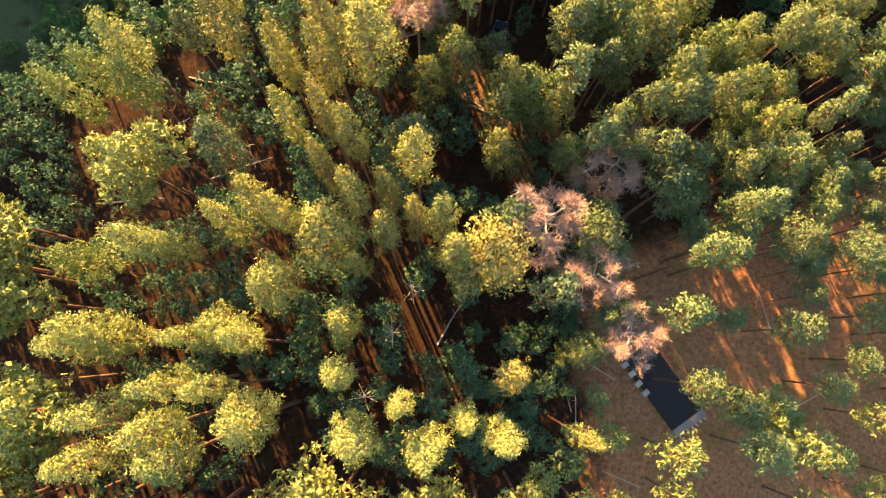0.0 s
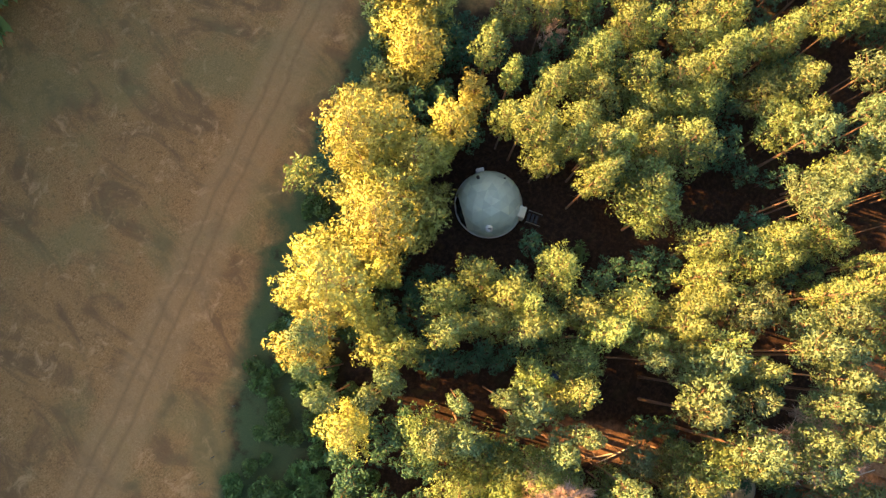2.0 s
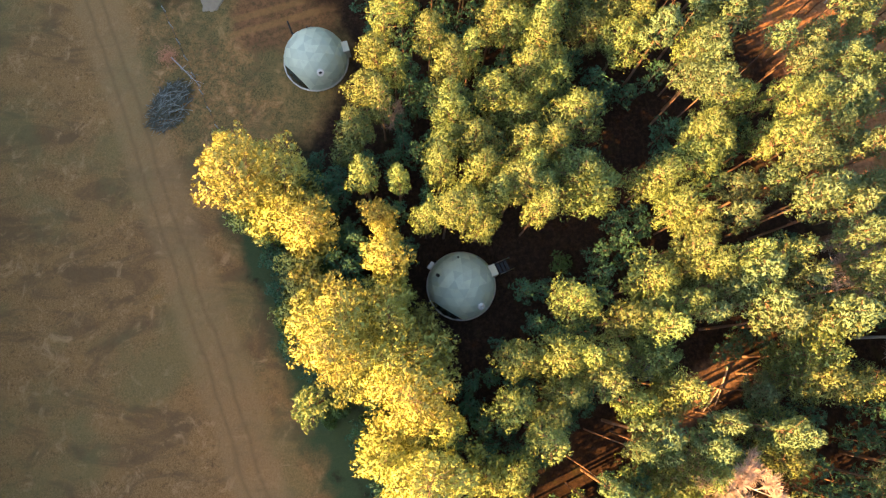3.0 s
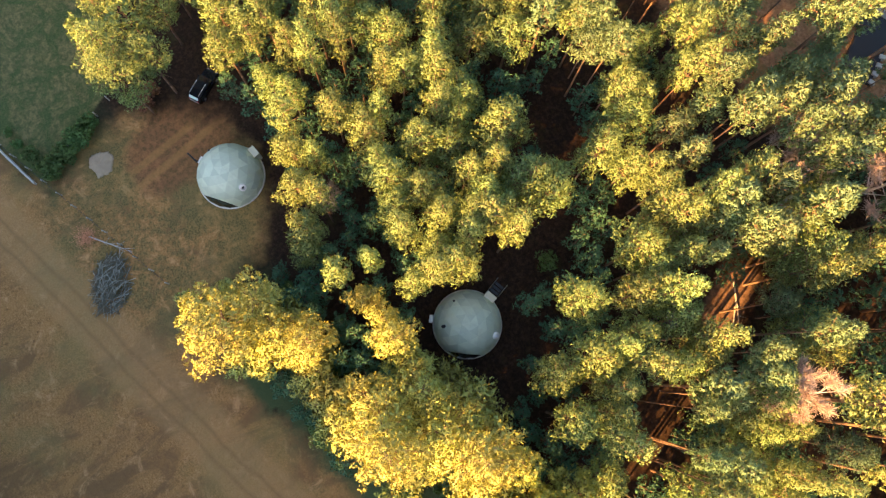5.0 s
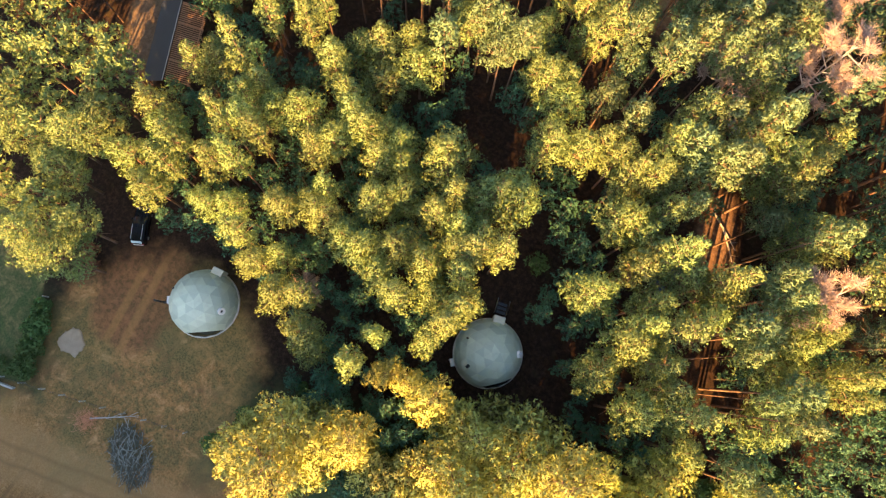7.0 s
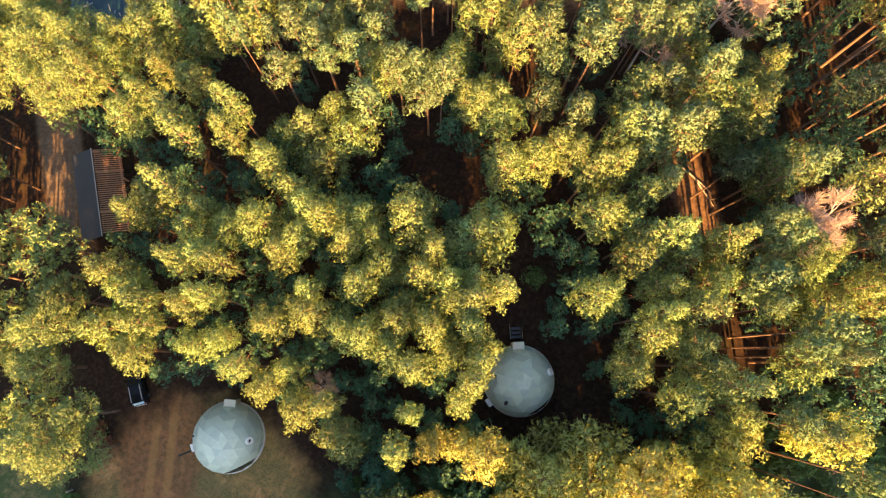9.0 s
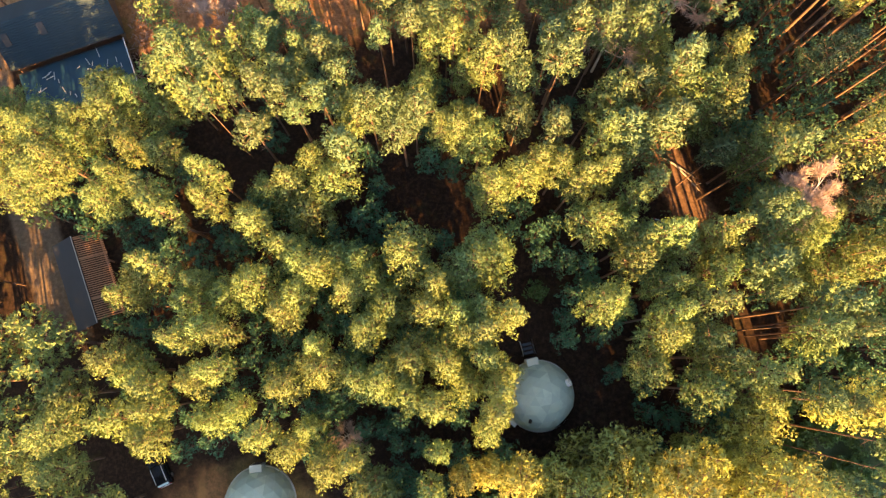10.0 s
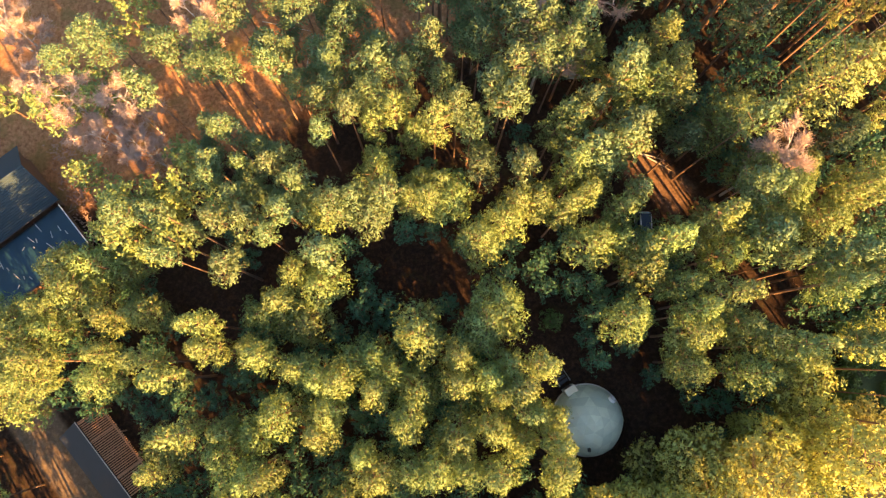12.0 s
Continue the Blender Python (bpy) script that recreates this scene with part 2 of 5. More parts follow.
# brighter, yellower leaves: full sun at the field edge put into colour
M_EDGE = foliage("sunlit_edge_leaves", (0.24, 0.29, 0.095), (0.53, 0.55, 0.135), (0.50, 0.50, 0.07))
M_SHRUB = foliage("shrub_leaves", (0.05, 0.11, 0.035), (0.13, 0.21, 0.06), (0.14, 0.24, 0.05))
M_RUSTY = foliage("rusty_leaves", (0.10, 0.05, 0.025), (0.34, 0.17, 0.08), (0.4, 0.2, 0.08))
M_TWIG = plain("birch_twigs", (0.41, 0.315, 0.265), 0.8, 0.3)
M_BARK = plain("pine_bark", (0.17, 0.105, 0.07), 0.9, 0.4, 2.0, bump=0.6)
M_BIRCH = plain("birch_bark", (0.46, 0.44, 0.42), 0.8, 0.4, 3.0)
M_DEAD = plain("dead_wood", (0.42, 0.37, 0.31), 0.85, 0.3, 4.0)
M_BRUSH = plain("grey_brushwood", (0.17, 0.165, 0.125), 0.9, 0.4, 4.0)
# paler copy for the heap's topmost sticks, light put into their colour
M_BRUSHPALE = plain("lit_brushwood", (0.44, 0.44, 0.38), 0.85, 0.3, 4.0)
def canvas_material():
    """Welded panels of coated canvas, each of a slightly different tone, with rain streaks."""
    m = Mat("tent_canvas")
    tone = m.node("ShaderNodeNewGeometry").outputs["Random Per Island"]
    col = m.mix(tone, (0.42, 0.52, 0.44), (0.60, 0.70, 0.575))
    col = m.mix(m.math("MULTIPLY", m.step(m.noise(1.3, 6, 0.65), 0.45, 0.75), 0.45), col, (0.40, 0.47, 0.40))
    return m.done(col, 0.6)


M_CANVAS = canvas_material()
M_CANVAS_EDGE = plain("white_canvas_rim", (0.72, 0.73, 0.70), 0.6, 0.1)
M_WINDOW = plain("clear_tent_window", (0.035, 0.05, 0.045), 0.12, 0.3)
M_WHITE = plain("white_plastic", (0.82, 0.82, 0.80), 0.5, 0.08)
M_CREAM = plain("cream_canvas", (0.66, 0.64, 0.50), 0.6, 0.1)
M_DARK = plain("black_metal", (0.02, 0.021, 0.024), 0.4, 0.3)
M_DECK = plain("grey_deck_boards", (0.20, 0.165, 0.125), 0.8, 0.3, 5.0)
M_TILE = plain("slate_roof_tile", (0.024, 0.046, 0.060), 0.85, 0.25, 1.0)
M_FELT = plain("blue_black_roof_felt", (0.008, 0.036, 0.060), 0.45, 0.35, 0.8)
M_SHEDFELT = plain("dark_roof_felt", (0.035, 0.04, 0.05), 0.6, 0.25, 1.0)
M_TIMBER = plain("raw_roof_timber", (0.36, 0.20, 0.115), 0.8, 0.25, 4.0)
M_WALL = plain("brown_timber_wall", (0.16, 0.095, 0.06), 0.8, 0.3, 2.0)
M_CARPAINT = plain("black_car_paint", (0.005, 0.006, 0.010), 0.24, 0.2)
M_GLASS = plain("dark_glass", (0.012, 0.016, 0.02), 0.06, 0.2)
M_CHROME = plain("satin_metal", (0.62, 0.63, 0.65), 0.3, 0.1, metal=1.0)
M_RUBBER = plain("tyre_rubber", (0.02, 0.02, 0.02), 0.85, 0.2)
# pale blue pane: the sky's reflection is put into the glass colour
M_SKYLIGHT = plain("sky_reflection_glass", (0.50, 0.68, 0.72), 0.15, 0.1)
M_STONE = plain("pale_concrete", (0.48, 0.46, 0.42), 0.85, 0.25, 2.0, bump=0.3)
M_PIT = plain("black_sheeting", (0.012, 0.012, 0.016), 0.7, 0.3)
M_SANDPATCH = plain("bare_sand", (0.37, 0.29, 0.20), 0.95, 0.5, 1.3, bump=0.8)
M_TARP = plain("faded_blue_tarp", (0.22, 0.28, 0.32), 0.6, 0.5, 1.6)
M_TARPGREEN = plain("mottled_canvas", (0.34, 0.32, 0.22), 0.7, 0.5, 2.4)


# ---- mesh helpers ----
def mesh_of(name, bm, material, smooth=False):
    me = bpy.data.meshes.new(name)
    bm.to_mesh(me)
    bm.free()
    me.materials.append(material)
    if smooth:
        me.polygons.foreach_set("use_smooth", [True] * len(me.polygons))
    return me


def part(name, bm, material, parent=None, label="", smooth=False):
    ob = new(name, mesh_of(name, bm, material, smooth))
    if parent is not None:
        ob.parent = parent
    if label:
        ob["label"] = label
    return ob


def box(bm, sx, sy, sz, m=None, bevel=0.0):
    """A box of these sizes that stands on z = 0 of the pose m."""
    r = bmesh.ops.create_cube(bm, size=1.0, matrix=(m or Matrix()) @ Matrix.Translation((0, 0, sz / 2)) @ Matrix.Diagonal((sx, sy, sz, 1)))
    if bevel:
        edges = list({e for v in r["verts"] for e in v.link_edges})
        bmesh.ops.bevel(bm, geom=edges, offset=bevel, segments=2, affect="EDGES", profile=0.5)
    return bm


def rod(bm, a, b, r1, r2, sides=6):
    """A tapered rod from a to b."""
    a, b = Vector(a), Vector(b)
    d = b - a
    if d.length < 1e-5:
        return bm
    m = Matrix.Translation((a + b) / 2) @ d.to_track_quat("Z", "Y").to_matrix().to_4x4()
    bmesh.ops.create_cone(bm, cap_ends=True, segments=sides, radius1=r1, radius2=r2, depth=d.length, matrix=m)
    return bm


def raw(name, verts, faces, material, parent, label=""):
    """A part from vertex and face arrays that a loop has made."""
    me = bpy.data.meshes.new(name)
    me.from_pydata(verts, [], faces)
    me.materials.append(material)
    ob = new(name, me)
    ob.parent = parent
    if label:
        ob["label"] = label
    return ob


def empty(name, m=None):
    ob = new(name)
    ob.empty_display_size = 0.5
    if m is not None:
        ob.matrix_basis = m
    return ob


def on_ground(x, y, turn=0.0, up=0.0):
    return pose(x, y, gz(x, y) + up, 0, 0, turn)


# ---- ground ----
def build_ground():
    axis = [-1800, -900, -400, -200, -120, -90] + [i * 2.0 for i in range(-40, 66)] + [140, 170, 230, 400, 900, 1900]
    verts, faces = [], []
    for y in axis:
        for x in axis:
            near = -90 <= x <= 132 and -90 <= y <= 132
            bump = 0.16 * noise.noise(Vector((x * 0.15, y * 0.15, 0))) if near else 0.0
            verts.append((x, y, gz(x, y) + bump - 0.08))
    n = len(axis)
    for j in range(n - 1):
        for i in range(n - 1):
            a = j * n + i
            faces.append((a, a + 1, a + n + 1, a + n))
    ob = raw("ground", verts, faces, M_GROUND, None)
    ob.data.polygons.foreach_set("use_smooth", [True] * len(faces))
    tagged(ob, "forest floor of rusty pine litter beside a dry brown field", "ground", kind="structure")


build_ground()


# ---- trees ----
def tufts(rng, verts, faces, centre, radius, count, size, flat=0.85, normals=None, form=None):
    """Needle sprays: slim leaning blades over a rough ball, most of them facing outwards and a few sticking out."""
    g = np.random.default_rng(rng.randrange(1 << 30))
    d = g.normal(size=(count, 3))
    d[:, 2] = np.abs(d[:, 2] + 0.45) - 0.35
    d /= np.linalg.norm(d, axis=1)[:, None]
    far = radius * (0.55 + 0.5 * g.random(count) ** 0.6)
    p = np.array(centre) + d * far[:, None] * np.array((1.0, 1.0, flat))
    nrm = d + g.normal(0.0, 0.42, (count, 3))
    nrm /= np.linalg.norm(nrm, axis=1)[:, None]
    u = np.cross(nrm, g.normal(size=(count, 3)))
    u /= np.linalg.norm(u, axis=1)[:, None]
    v = np.cross(nrm, u)
    # every third blade is a shoot that points up and outwards
    shoot = np.arange(count) % 3 == 0
    out = d + np.array((0.0, 0.0, 0.5)) + g.normal(0.0, 0.25, (count, 3))
    u[shoot] = (out / np.linalg.norm(out, axis=1)[:, None])[shoot]
    v[shoot] = np.cross(u, g.normal(size=(count, 3)))[shoot]
    v[shoot] /= np.linalg.norm(v[shoot], axis=1)[:, None]
    s = (size * g.uniform(0.6, 1.35, count))[:, None]
    k = len(verts)
    tri = np.stack([p - u * s * 0.6 - v * s * 0.28, p + u * s * 0.8, p - u * s * 0.45 + v * s * 0.34], 1)
    # every blade faces outwards, and the puff shades as one soft body
    turned = np.einsum("ij,ij->i", np.cross(tri[:, 1] - tri[:, 0], tri[:, 2] - tri[:, 0]), d) < 0
    tri[turned] = tri[turned][:, (0, 2, 1)]
    if normals is not None:
        soft = 0.75 * d + 0.3 * nrm + 0.75 * np.array(form)
        normals += np.repeat(soft / np.linalg.norm(soft, axis=1)[:, None], 3, 0).tolist()
    verts += tri.reshape(-1, 3).tolist()
    faces += (np.arange(count * 3).reshape(-1, 3) + k).tolist()


def pine_prototype(seed, height, crown, radius, puffs, count, size, needles=None, blunt=0.66):
    """A pine with a bare trunk below and a rounded, lobed crown of needle puffs; crown: its depth from the top."""
    rng = random.Random(seed)
    puffs, count = int(puffs * 1.5), int(count * 0.54)
    root = empty("pine_tree")
    label = "tall pine with bare reddish trunk and sunlit yellow-green crown"
    if needles is M_BLUEPINE:
        label = "tall pine with dense blue-green crown"
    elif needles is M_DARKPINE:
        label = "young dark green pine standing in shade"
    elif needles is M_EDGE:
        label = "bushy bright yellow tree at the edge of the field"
    tagged(root, label, "tree", "trees of the wood")
    bm = bmesh.new()
    lean = Vector((rng.uniform(-0.35, 0.35), rng.uniform(-0.35, 0.35), 0))
    at = lambda z: lean * (z / height) ** 2 + Vector((0, 0, z))  # noqa: E731
    girth = height * 0.0088
    for i in range(6):
        z0, z1 = height * 0.97 * i / 6, height * 0.97 * (i + 1) / 6
        rod(bm, at(z0) - Vector((0, 0, 0.25 if i == 0 else 0)), at(z1), girth * (1 - 0.85 * i / 6), girth * (1 - 0.85 * (i + 1) / 6), 7)
    verts, faces, normals = [], [], []
    turn, two, five = rng.uniform(0, 6.28), rng.uniform(0, 6.28), rng.uniform(0, 6.28)
    for i in range(puffs):
        u = ((i + 0.5) / puffs) ** 0.85
        swell = (0.12 + 0.88 * (u / blunt) ** 0.7) if u < blunt else 1 - 0.45 * (u - blunt) / (1 - blunt)
        turn += 2.4 + rng.uniform(-0.7, 0.7)
        lobe = 1 + 0.24 * math.sin(2 * turn + two + 2.1 * u) + 0.17 * math.sin(5 * turn + five - 1.6 * u)
        wide = radius * swell * lobe * (rng.uniform(0.72, 1.04) if i % 4 else rng.uniform(0.2, 0.7))
        z = height - 0.3 - crown * u
        c = at(z) + Vector((math.cos(turn) * wide, math.sin(turn) * wide, rng.uniform(-0.35, 0.35)))
        r = (0.26 + 0.08 * radius) * rng.uniform(0.6, 1.35)
        if i % 6 == 1:
            rod(bm, at(max(0.3 * height, z - wide * 0.55 - 0.2)), c, girth * 0.26, 0.02, 3)
        form = Vector((math.cos(turn) * wide / radius, math.sin(turn) * wide / radius, 0.9 - 1.1 * u))
        tufts(rng, verts, faces, c, r, count, size * 1.07, 0.85, normals, form)
    for i in range(5):
        z = (height - crown) * rng.uniform(0.55, 1.0)
        t = rng.uniform(0, 6.28)
        rod(bm, at(z), at(z) + Vector((math.cos(t), math.sin(t), 0.12)) * rng.uniform(0.5, 1.5), 0.03, 0.01, 4)
    part("trunk", bm, M_BARK, root)
    crown_mesh = raw("crown", verts, faces, needles or M_PINE, root).data
    crown_mesh.normals_split_custom_set(normals)
    return root


def birch_prototype(seed, height, spread):
    rng = random.Random(seed)
    root = empty("birch_tree")
    tagged(root, "leafless birch with pale trunk and pinkish twigs", "tree", "bare birches")
    bm, verts, faces = bmesh.new(), [], []

    def twig(p, d, length, w):
        side = d.orthogonal().normalized()
        side = Matrix.Rotation(rng.uniform(0, 6.28), 3, d) @ side
        q = p + d * length
        k = len(verts)
        verts.extend([p - side * w, p + side * w, q + side * w * 0.4, q - side * w * 0.4])
        faces.append((k, k + 1, k + 2, k + 3))

    def limb(p, d, length, r, depth):
        q = p + d * length
        rod(bm, p, q, r, r * 0.55, 5)
        if depth == 0:
            for _ in range(72):
                s = p.lerp(q, rng.uniform(0.2, 1.0))
                e = (d + Vector((rng.gauss(0, 0.95), rng.gauss(0, 0.95), rng.gauss(0.15, 0.6)))).normalized()
                twig(s, e, rng.uniform(0.35, 1.05), 0.020)
            return
        for i in range(3):
            e = (d * 0.9 + Vector((rng.gauss(0, 0.55), rng.gauss(0, 0.55), rng.uniform(0.0, 0.5)))).normalized()
            limb(p.lerp(q, rng.uniform(0.55, 1.0)), e, length * rng.uniform(0.55, 0.75), r * 0.55, depth - 1)

    top = Vector((rng.uniform(-0.8, 0.8), rng.uniform(-0.8, 0.8), height))
    rod(bm, (0, 0, -0.25), top * 0.5, height * 0.011, height * 0.008, 7)
    rod(bm, top * 0.5, top, height * 0.008, 0.02, 6)
    for i in range(11):
        f = 0.40 + 0.055 * i
        a = i * 2.4 + rng.uniform(-0.4, 0.4)
        d = Vector((math.cos(a), math.sin(a), rng.uniform(0.5, 1.0))).normalized()
        limb(top * f, d, spread * (1.15 - 0.75 * (f - 0.4)) * 0.55, 0.06, 2)
    part("trunk", bm, M_BIRCH, root)
    raw("twig_haze", verts, faces, M_TWIG, root, "haze of thin pinkish twigs")
    return root


def shrub_prototype(seed, height, spread, material, label):
    rng = random.Random(seed)
    root = empty("shrub")
    tagged(root, label, "shrub", "undergrowth")
    bm, verts, faces = bmesh.new(), [], []
    for i in range(9):
        a = i * 2.4
        w = spread * rng.uniform(0.2, 0.8)
        c = Vector((math.cos(a) * w, math.sin(a) * w, height * rng.uniform(0.35, 0.85)))
        rod(bm, (0, 0, -0.15), c, 0.04, 0.015, 4)
        tufts(rng, verts, faces, c, spread * 0.42, 44, 0.33)
    part("stem", bm, M_BARK, root)
    raw("crown", verts, faces, material, root)
    return root


def snag_prototype(seed, height):
    rng = random.Random(seed)
    root = empty("dead_tree")
    tagged(root, "dead standing tree bleached grey with broken branches", "dead tree", "dead trees")
    bm = bmesh.new()
    rod(bm, (0, 0, -0.25), (0.2, 0.1, height), height * 0.009, 0.03, 6)
    part("trunk", bm, M_DEAD, root)
    for i in range(9):
        z = height * rng.uniform(0.6, 0.98)
        a = rng.uniform(0, 6.28)
        d = Vector((math.cos(a), math.sin(a), rng.uniform(-0.1, 0.6)))
        bm = bmesh.new()
        p = Vector((0.2 * z / height, 0.1 * z / height, z))
        q = p + d * rng.uniform(0.7, 1.8)
        rod(bm, p, q, 0.045, 0.015, 4)
        rod(bm, p.lerp(q, 0.6), p.lerp(q, 0.6) + Vector((d.y, -d.x, 0.4)) * 0.6, 0.02, 0.008, 4)
        part("branch", bm, M_DEAD, root)
    return root


# trees of the wood: x, y, height, crown radius
FIELD_EDGE_A = [
    (-10.9, 42.5, 17.8, 2.2), (-8.7, 45.4, 20.2, 1.9), (-7.6, 47.6, 22.7, 1.4), (-6.6, 42.8, 17.8, 1.5), (-5.7, 49.7, 23, 1.8), (-4.7, 54.5, 20.9, 1.4),
    (-1.7, 48.9, 20.5, 1.4), (-1.1, 52.1, 23.6, 2.3), (-0.2, 55.9, 21.5, 1.7), (5.6, 52.8, 21.6, 2.7), (9.3, 55.6, 12.7, 2.4), (10.2, 60.4, 17.8, 2.4),
    (12.2, 60.1, 15.6, 2.3),
]
FIELD_EDGE_B = [
    (13.7, 55.3, 16.4, 2.2), (14.7, 64.1, 16.8, 2), (15.4, 60.3, 16.5, 2), (16.4, 62.6, 12.9, 2), (16.8, 64.4, 14.5, 2.1), (16.9, 55.1, 13.9, 1.7),
    (23.3, 63.4, 16.5, 2.3), (24.8, 69.1, 14.6, 2.1), (25.2, 66.1, 15.1, 2.1), (26.9, 64.5, 13.9, 1.9), (27.4, 69.4, 17.5, 2.5), (28.5, 66.2, 13.3, 2.2),
    (31, 71.9, 17.8, 1.8), (31.8, 69.9, 15.4, 1.6),
]
TALL_STAND_A = [
    (-30.9, -10.5, 26, 1.7), (-30, -9.2, 26.8, 1.6), (-29.6, 16.9, 24, 1.6), (-29, -20.1, 27.3, 1.6), (-28.7, -10.2, 25.4, 1.5), (-27.9, -16.1, 27.8, 1.6),
    (-26.2, -1.8, 26.6, 1.5), (-24.4, -1.9, 24.4, 1.1), (-24, -17.4, 27.3, 1.6), (-23.2, -14, 27.8, 1.2), (-22.3, -19.8, 27.3, 1.6), (-21.8, -10, 26.7, 1.2),
    (-20.9, 22.8, 27, 1.3), (-19.9, 17.1, 25.3, 1.6), (-19.7, -9.4, 24.5, 1.9), (-19.4, -14.4, 27.8, 1.1), (-19.3, -0, 26.7, 1.7),
]
TALL_STAND_B = [
    (-17.2, -10.3, 27.3, 1.2), (-16.4, -16.9, 27.3, 2.1), (-15.7, -5, 23.9, 2.2), (-15.3, 0.9, 27.3, 1.3), (-15, 16.6, 26.3, 1.1), (-14, 13.3, 27.2, 1.1),
    (-13.7, -0.2, 27.5, 1.1), (-13.4, 8.2, 27.2, 1.1), (-12.3, 21.4, 26.6, 1.1), (-11.2, 10.4, 27.6, 1.3), (-10.6, 4.5, 28.9, 1.4), (-10.6, 16.5, 27.5, 1.5),
    (-10.4, -1.4, 28.4, 1.9), (-10.4, 12.7, 29, 1.2), (-9.9, 8.2, 28.1, 1.1), (-9.2, -13.3, 27.8, 1.2), (-8.7, -9, 27.7, 1.6),
]
TALL_STAND_C = [
    (-8, -3.5, 24.9, 1.1), (-7.9, 6.4, 28.8, 1.1), (-7.8, -18.5, 27.3, 1.9), (-7.6, 1.8, 27.3, 1.2), (-7.1, 17.4, 24.9, 3), (-5.3, -1.3, 26, 1.3),
    (-5.2, 2.9, 27.3, 1.5), (-3.8, -15.8, 27.3, 1.1), (-2.8, 0.3, 28, 1.5), (-2.6, 4.8, 30.2, 1.4), (-2, -19.3, 27.3, 1.7), (-0.5, 0.3, 29.1, 1.7),
    (0.5, -3.2, 26.8, 1.3), (1.3, -17.1, 27.3, 1.1), (3.5, -3.2, 26.5, 2.4), (4.7, -18.5, 27.3, 1.5), (5.4, -13.4, 27.8, 1.2), (11.9, -18.9, 27.3, 1.1),
]
BLUE_STAND = [
    (-25.8, 20.6, 23.5, 1.7), (-20.1, 6.6, 25.3, 1.8), (-9.6, 22.1, 17.8, 1.6), (-3.4, 9.1, 28.1, 2.1),
]
WEST_STAND_A = [
    (-35.2, 12.5, 22.7, 1.4), (-32.9, -3.1, 21.3, 1.8), (-32, 14.4, 23.1, 1.4), (-29.7, 14.3, 21.1, 1.9), (-11.9, 28.4, 13.8, 1.3), (-10.1, 26.3, 17.8, 1.5),
    (-9.2, 27.8, 18.6, 1.1), (-9.1, 29.7, 14.5, 2.2), (-6.5, 36.4, 18.5, 2), (-6.3, 24.5, 16.1, 2.2), (-6, 29.5, 9.2, 2.7), (-5.7, 35.1, 17.8, 1.4),
    (-5.5, 26.6, 15.1, 1.6), (-4.8, 36.4, 19.6, 2), (-4.3, 42.1, 16.7, 2.1), (-3.6, 27.5, 14.4, 1.6), (-3.5, 34.5, 21.3, 1.7), (-2.5, 45.9, 19.3, 2),
]
WEST_STAND_B = [
    (-1.9, 43.5, 18.2, 1.7), (-1.7, 36.5, 20.4, 1.5), (-1.5, 16.9, 16.4, 2.2), (-1.5, 26.4, 21.4, 2.1), (-1.2, 24.1, 18.6, 1.8), (0.5, 30.9, 18.3, 1.3),
    (0.9, 33.9, 18.4, 1.5), (1.2, 26.8, 19.8, 1.7), (1.5, 19, 19.9, 2.4), (1.8, 31.7, 20.1, 2.1), (2.3, 41.4, 21.2, 1.5), (2.4, 21.2, 20.5, 1.9),
    (2.5, 52.4, 17.8, 2), (2.8, 49.7, 20.2, 1.4), (3, 26.9, 19.5, 1.8), (3.8, 40.4, 21.9, 1.2), (4.4, 32, 21.4, 1.7), (4.5, 28.8, 20.8, 1.8),
    (4.5, 43.8, 21.9, 1.7),
]
WEST_STAND_C = [
    (5.1, 19.9, 17.9, 2.4), (5.4, 12.9, 19.7, 2), (5.8, 9, 18.2, 1.9), (5.8, 38.7, 22.1, 1.7), (6.1, 29.2, 19.8, 1.5), (6.5, 15.6, 21.3, 2.5),
    (7, 36.1, 21, 1.5), (7.4, 52.2, 17.8, 2), (8.4, 15, 21.1, 2.6), (8.4, 29.9, 20, 2.4), (8.5, 39.1, 22.2, 1.9), (8.8, 42, 16.6, 2.3),
    (9.2, 37.3, 18.4, 1.3), (9.3, 34.5, 20, 1.7), (9.8, 51.3, 11.6, 2.2), (11.1, 30.6, 21.3, 1.4), (11.4, 13, 20.5, 1.8), (11.7, 19.3, 20, 1.8),
    (11.8, 14.6, 21.8, 1.8),
]
MIDDLE_STAND_A = [
    (12.4, 32.5, 21.6, 1.7), (12.4, 52.6, 7.9, 2), (12.7, 30.4, 20.2, 2), (12.8, 25.2, 21.5, 1.3), (12.9, 8.7, 18.1, 1.6), (13.1, -11.5, 17.3, 1.7),
    (13.6, 20.9, 20.4, 1.5), (13.7, 26.8, 20.4, 1.4), (14.1, 36.8, 19.3, 2.3), (14.2, 29.1, 17.8, 1.1), (14.7, 22, 20.1, 2), (15, 8.9, 20.2, 1.4),
    (15.7, 16.7, 19.5, 1.5), (15.7, 23.3, 20.2, 1.6), (15.8, 0.1, 19.6, 2.8), (16, 20.9, 20.4, 1.8), (16.2, 29.1, 20.6, 2.2), (16.6, 10.2, 18.6, 2.2),
    (17.3, 25, 21.7, 1.6), (17.6, 18.6, 20, 1.4), (17.8, 7.5, 17.8, 1.8), (18.1, 21.9, 19.7, 1.3), (18.3, 17.2, 18.7, 1.5),
]
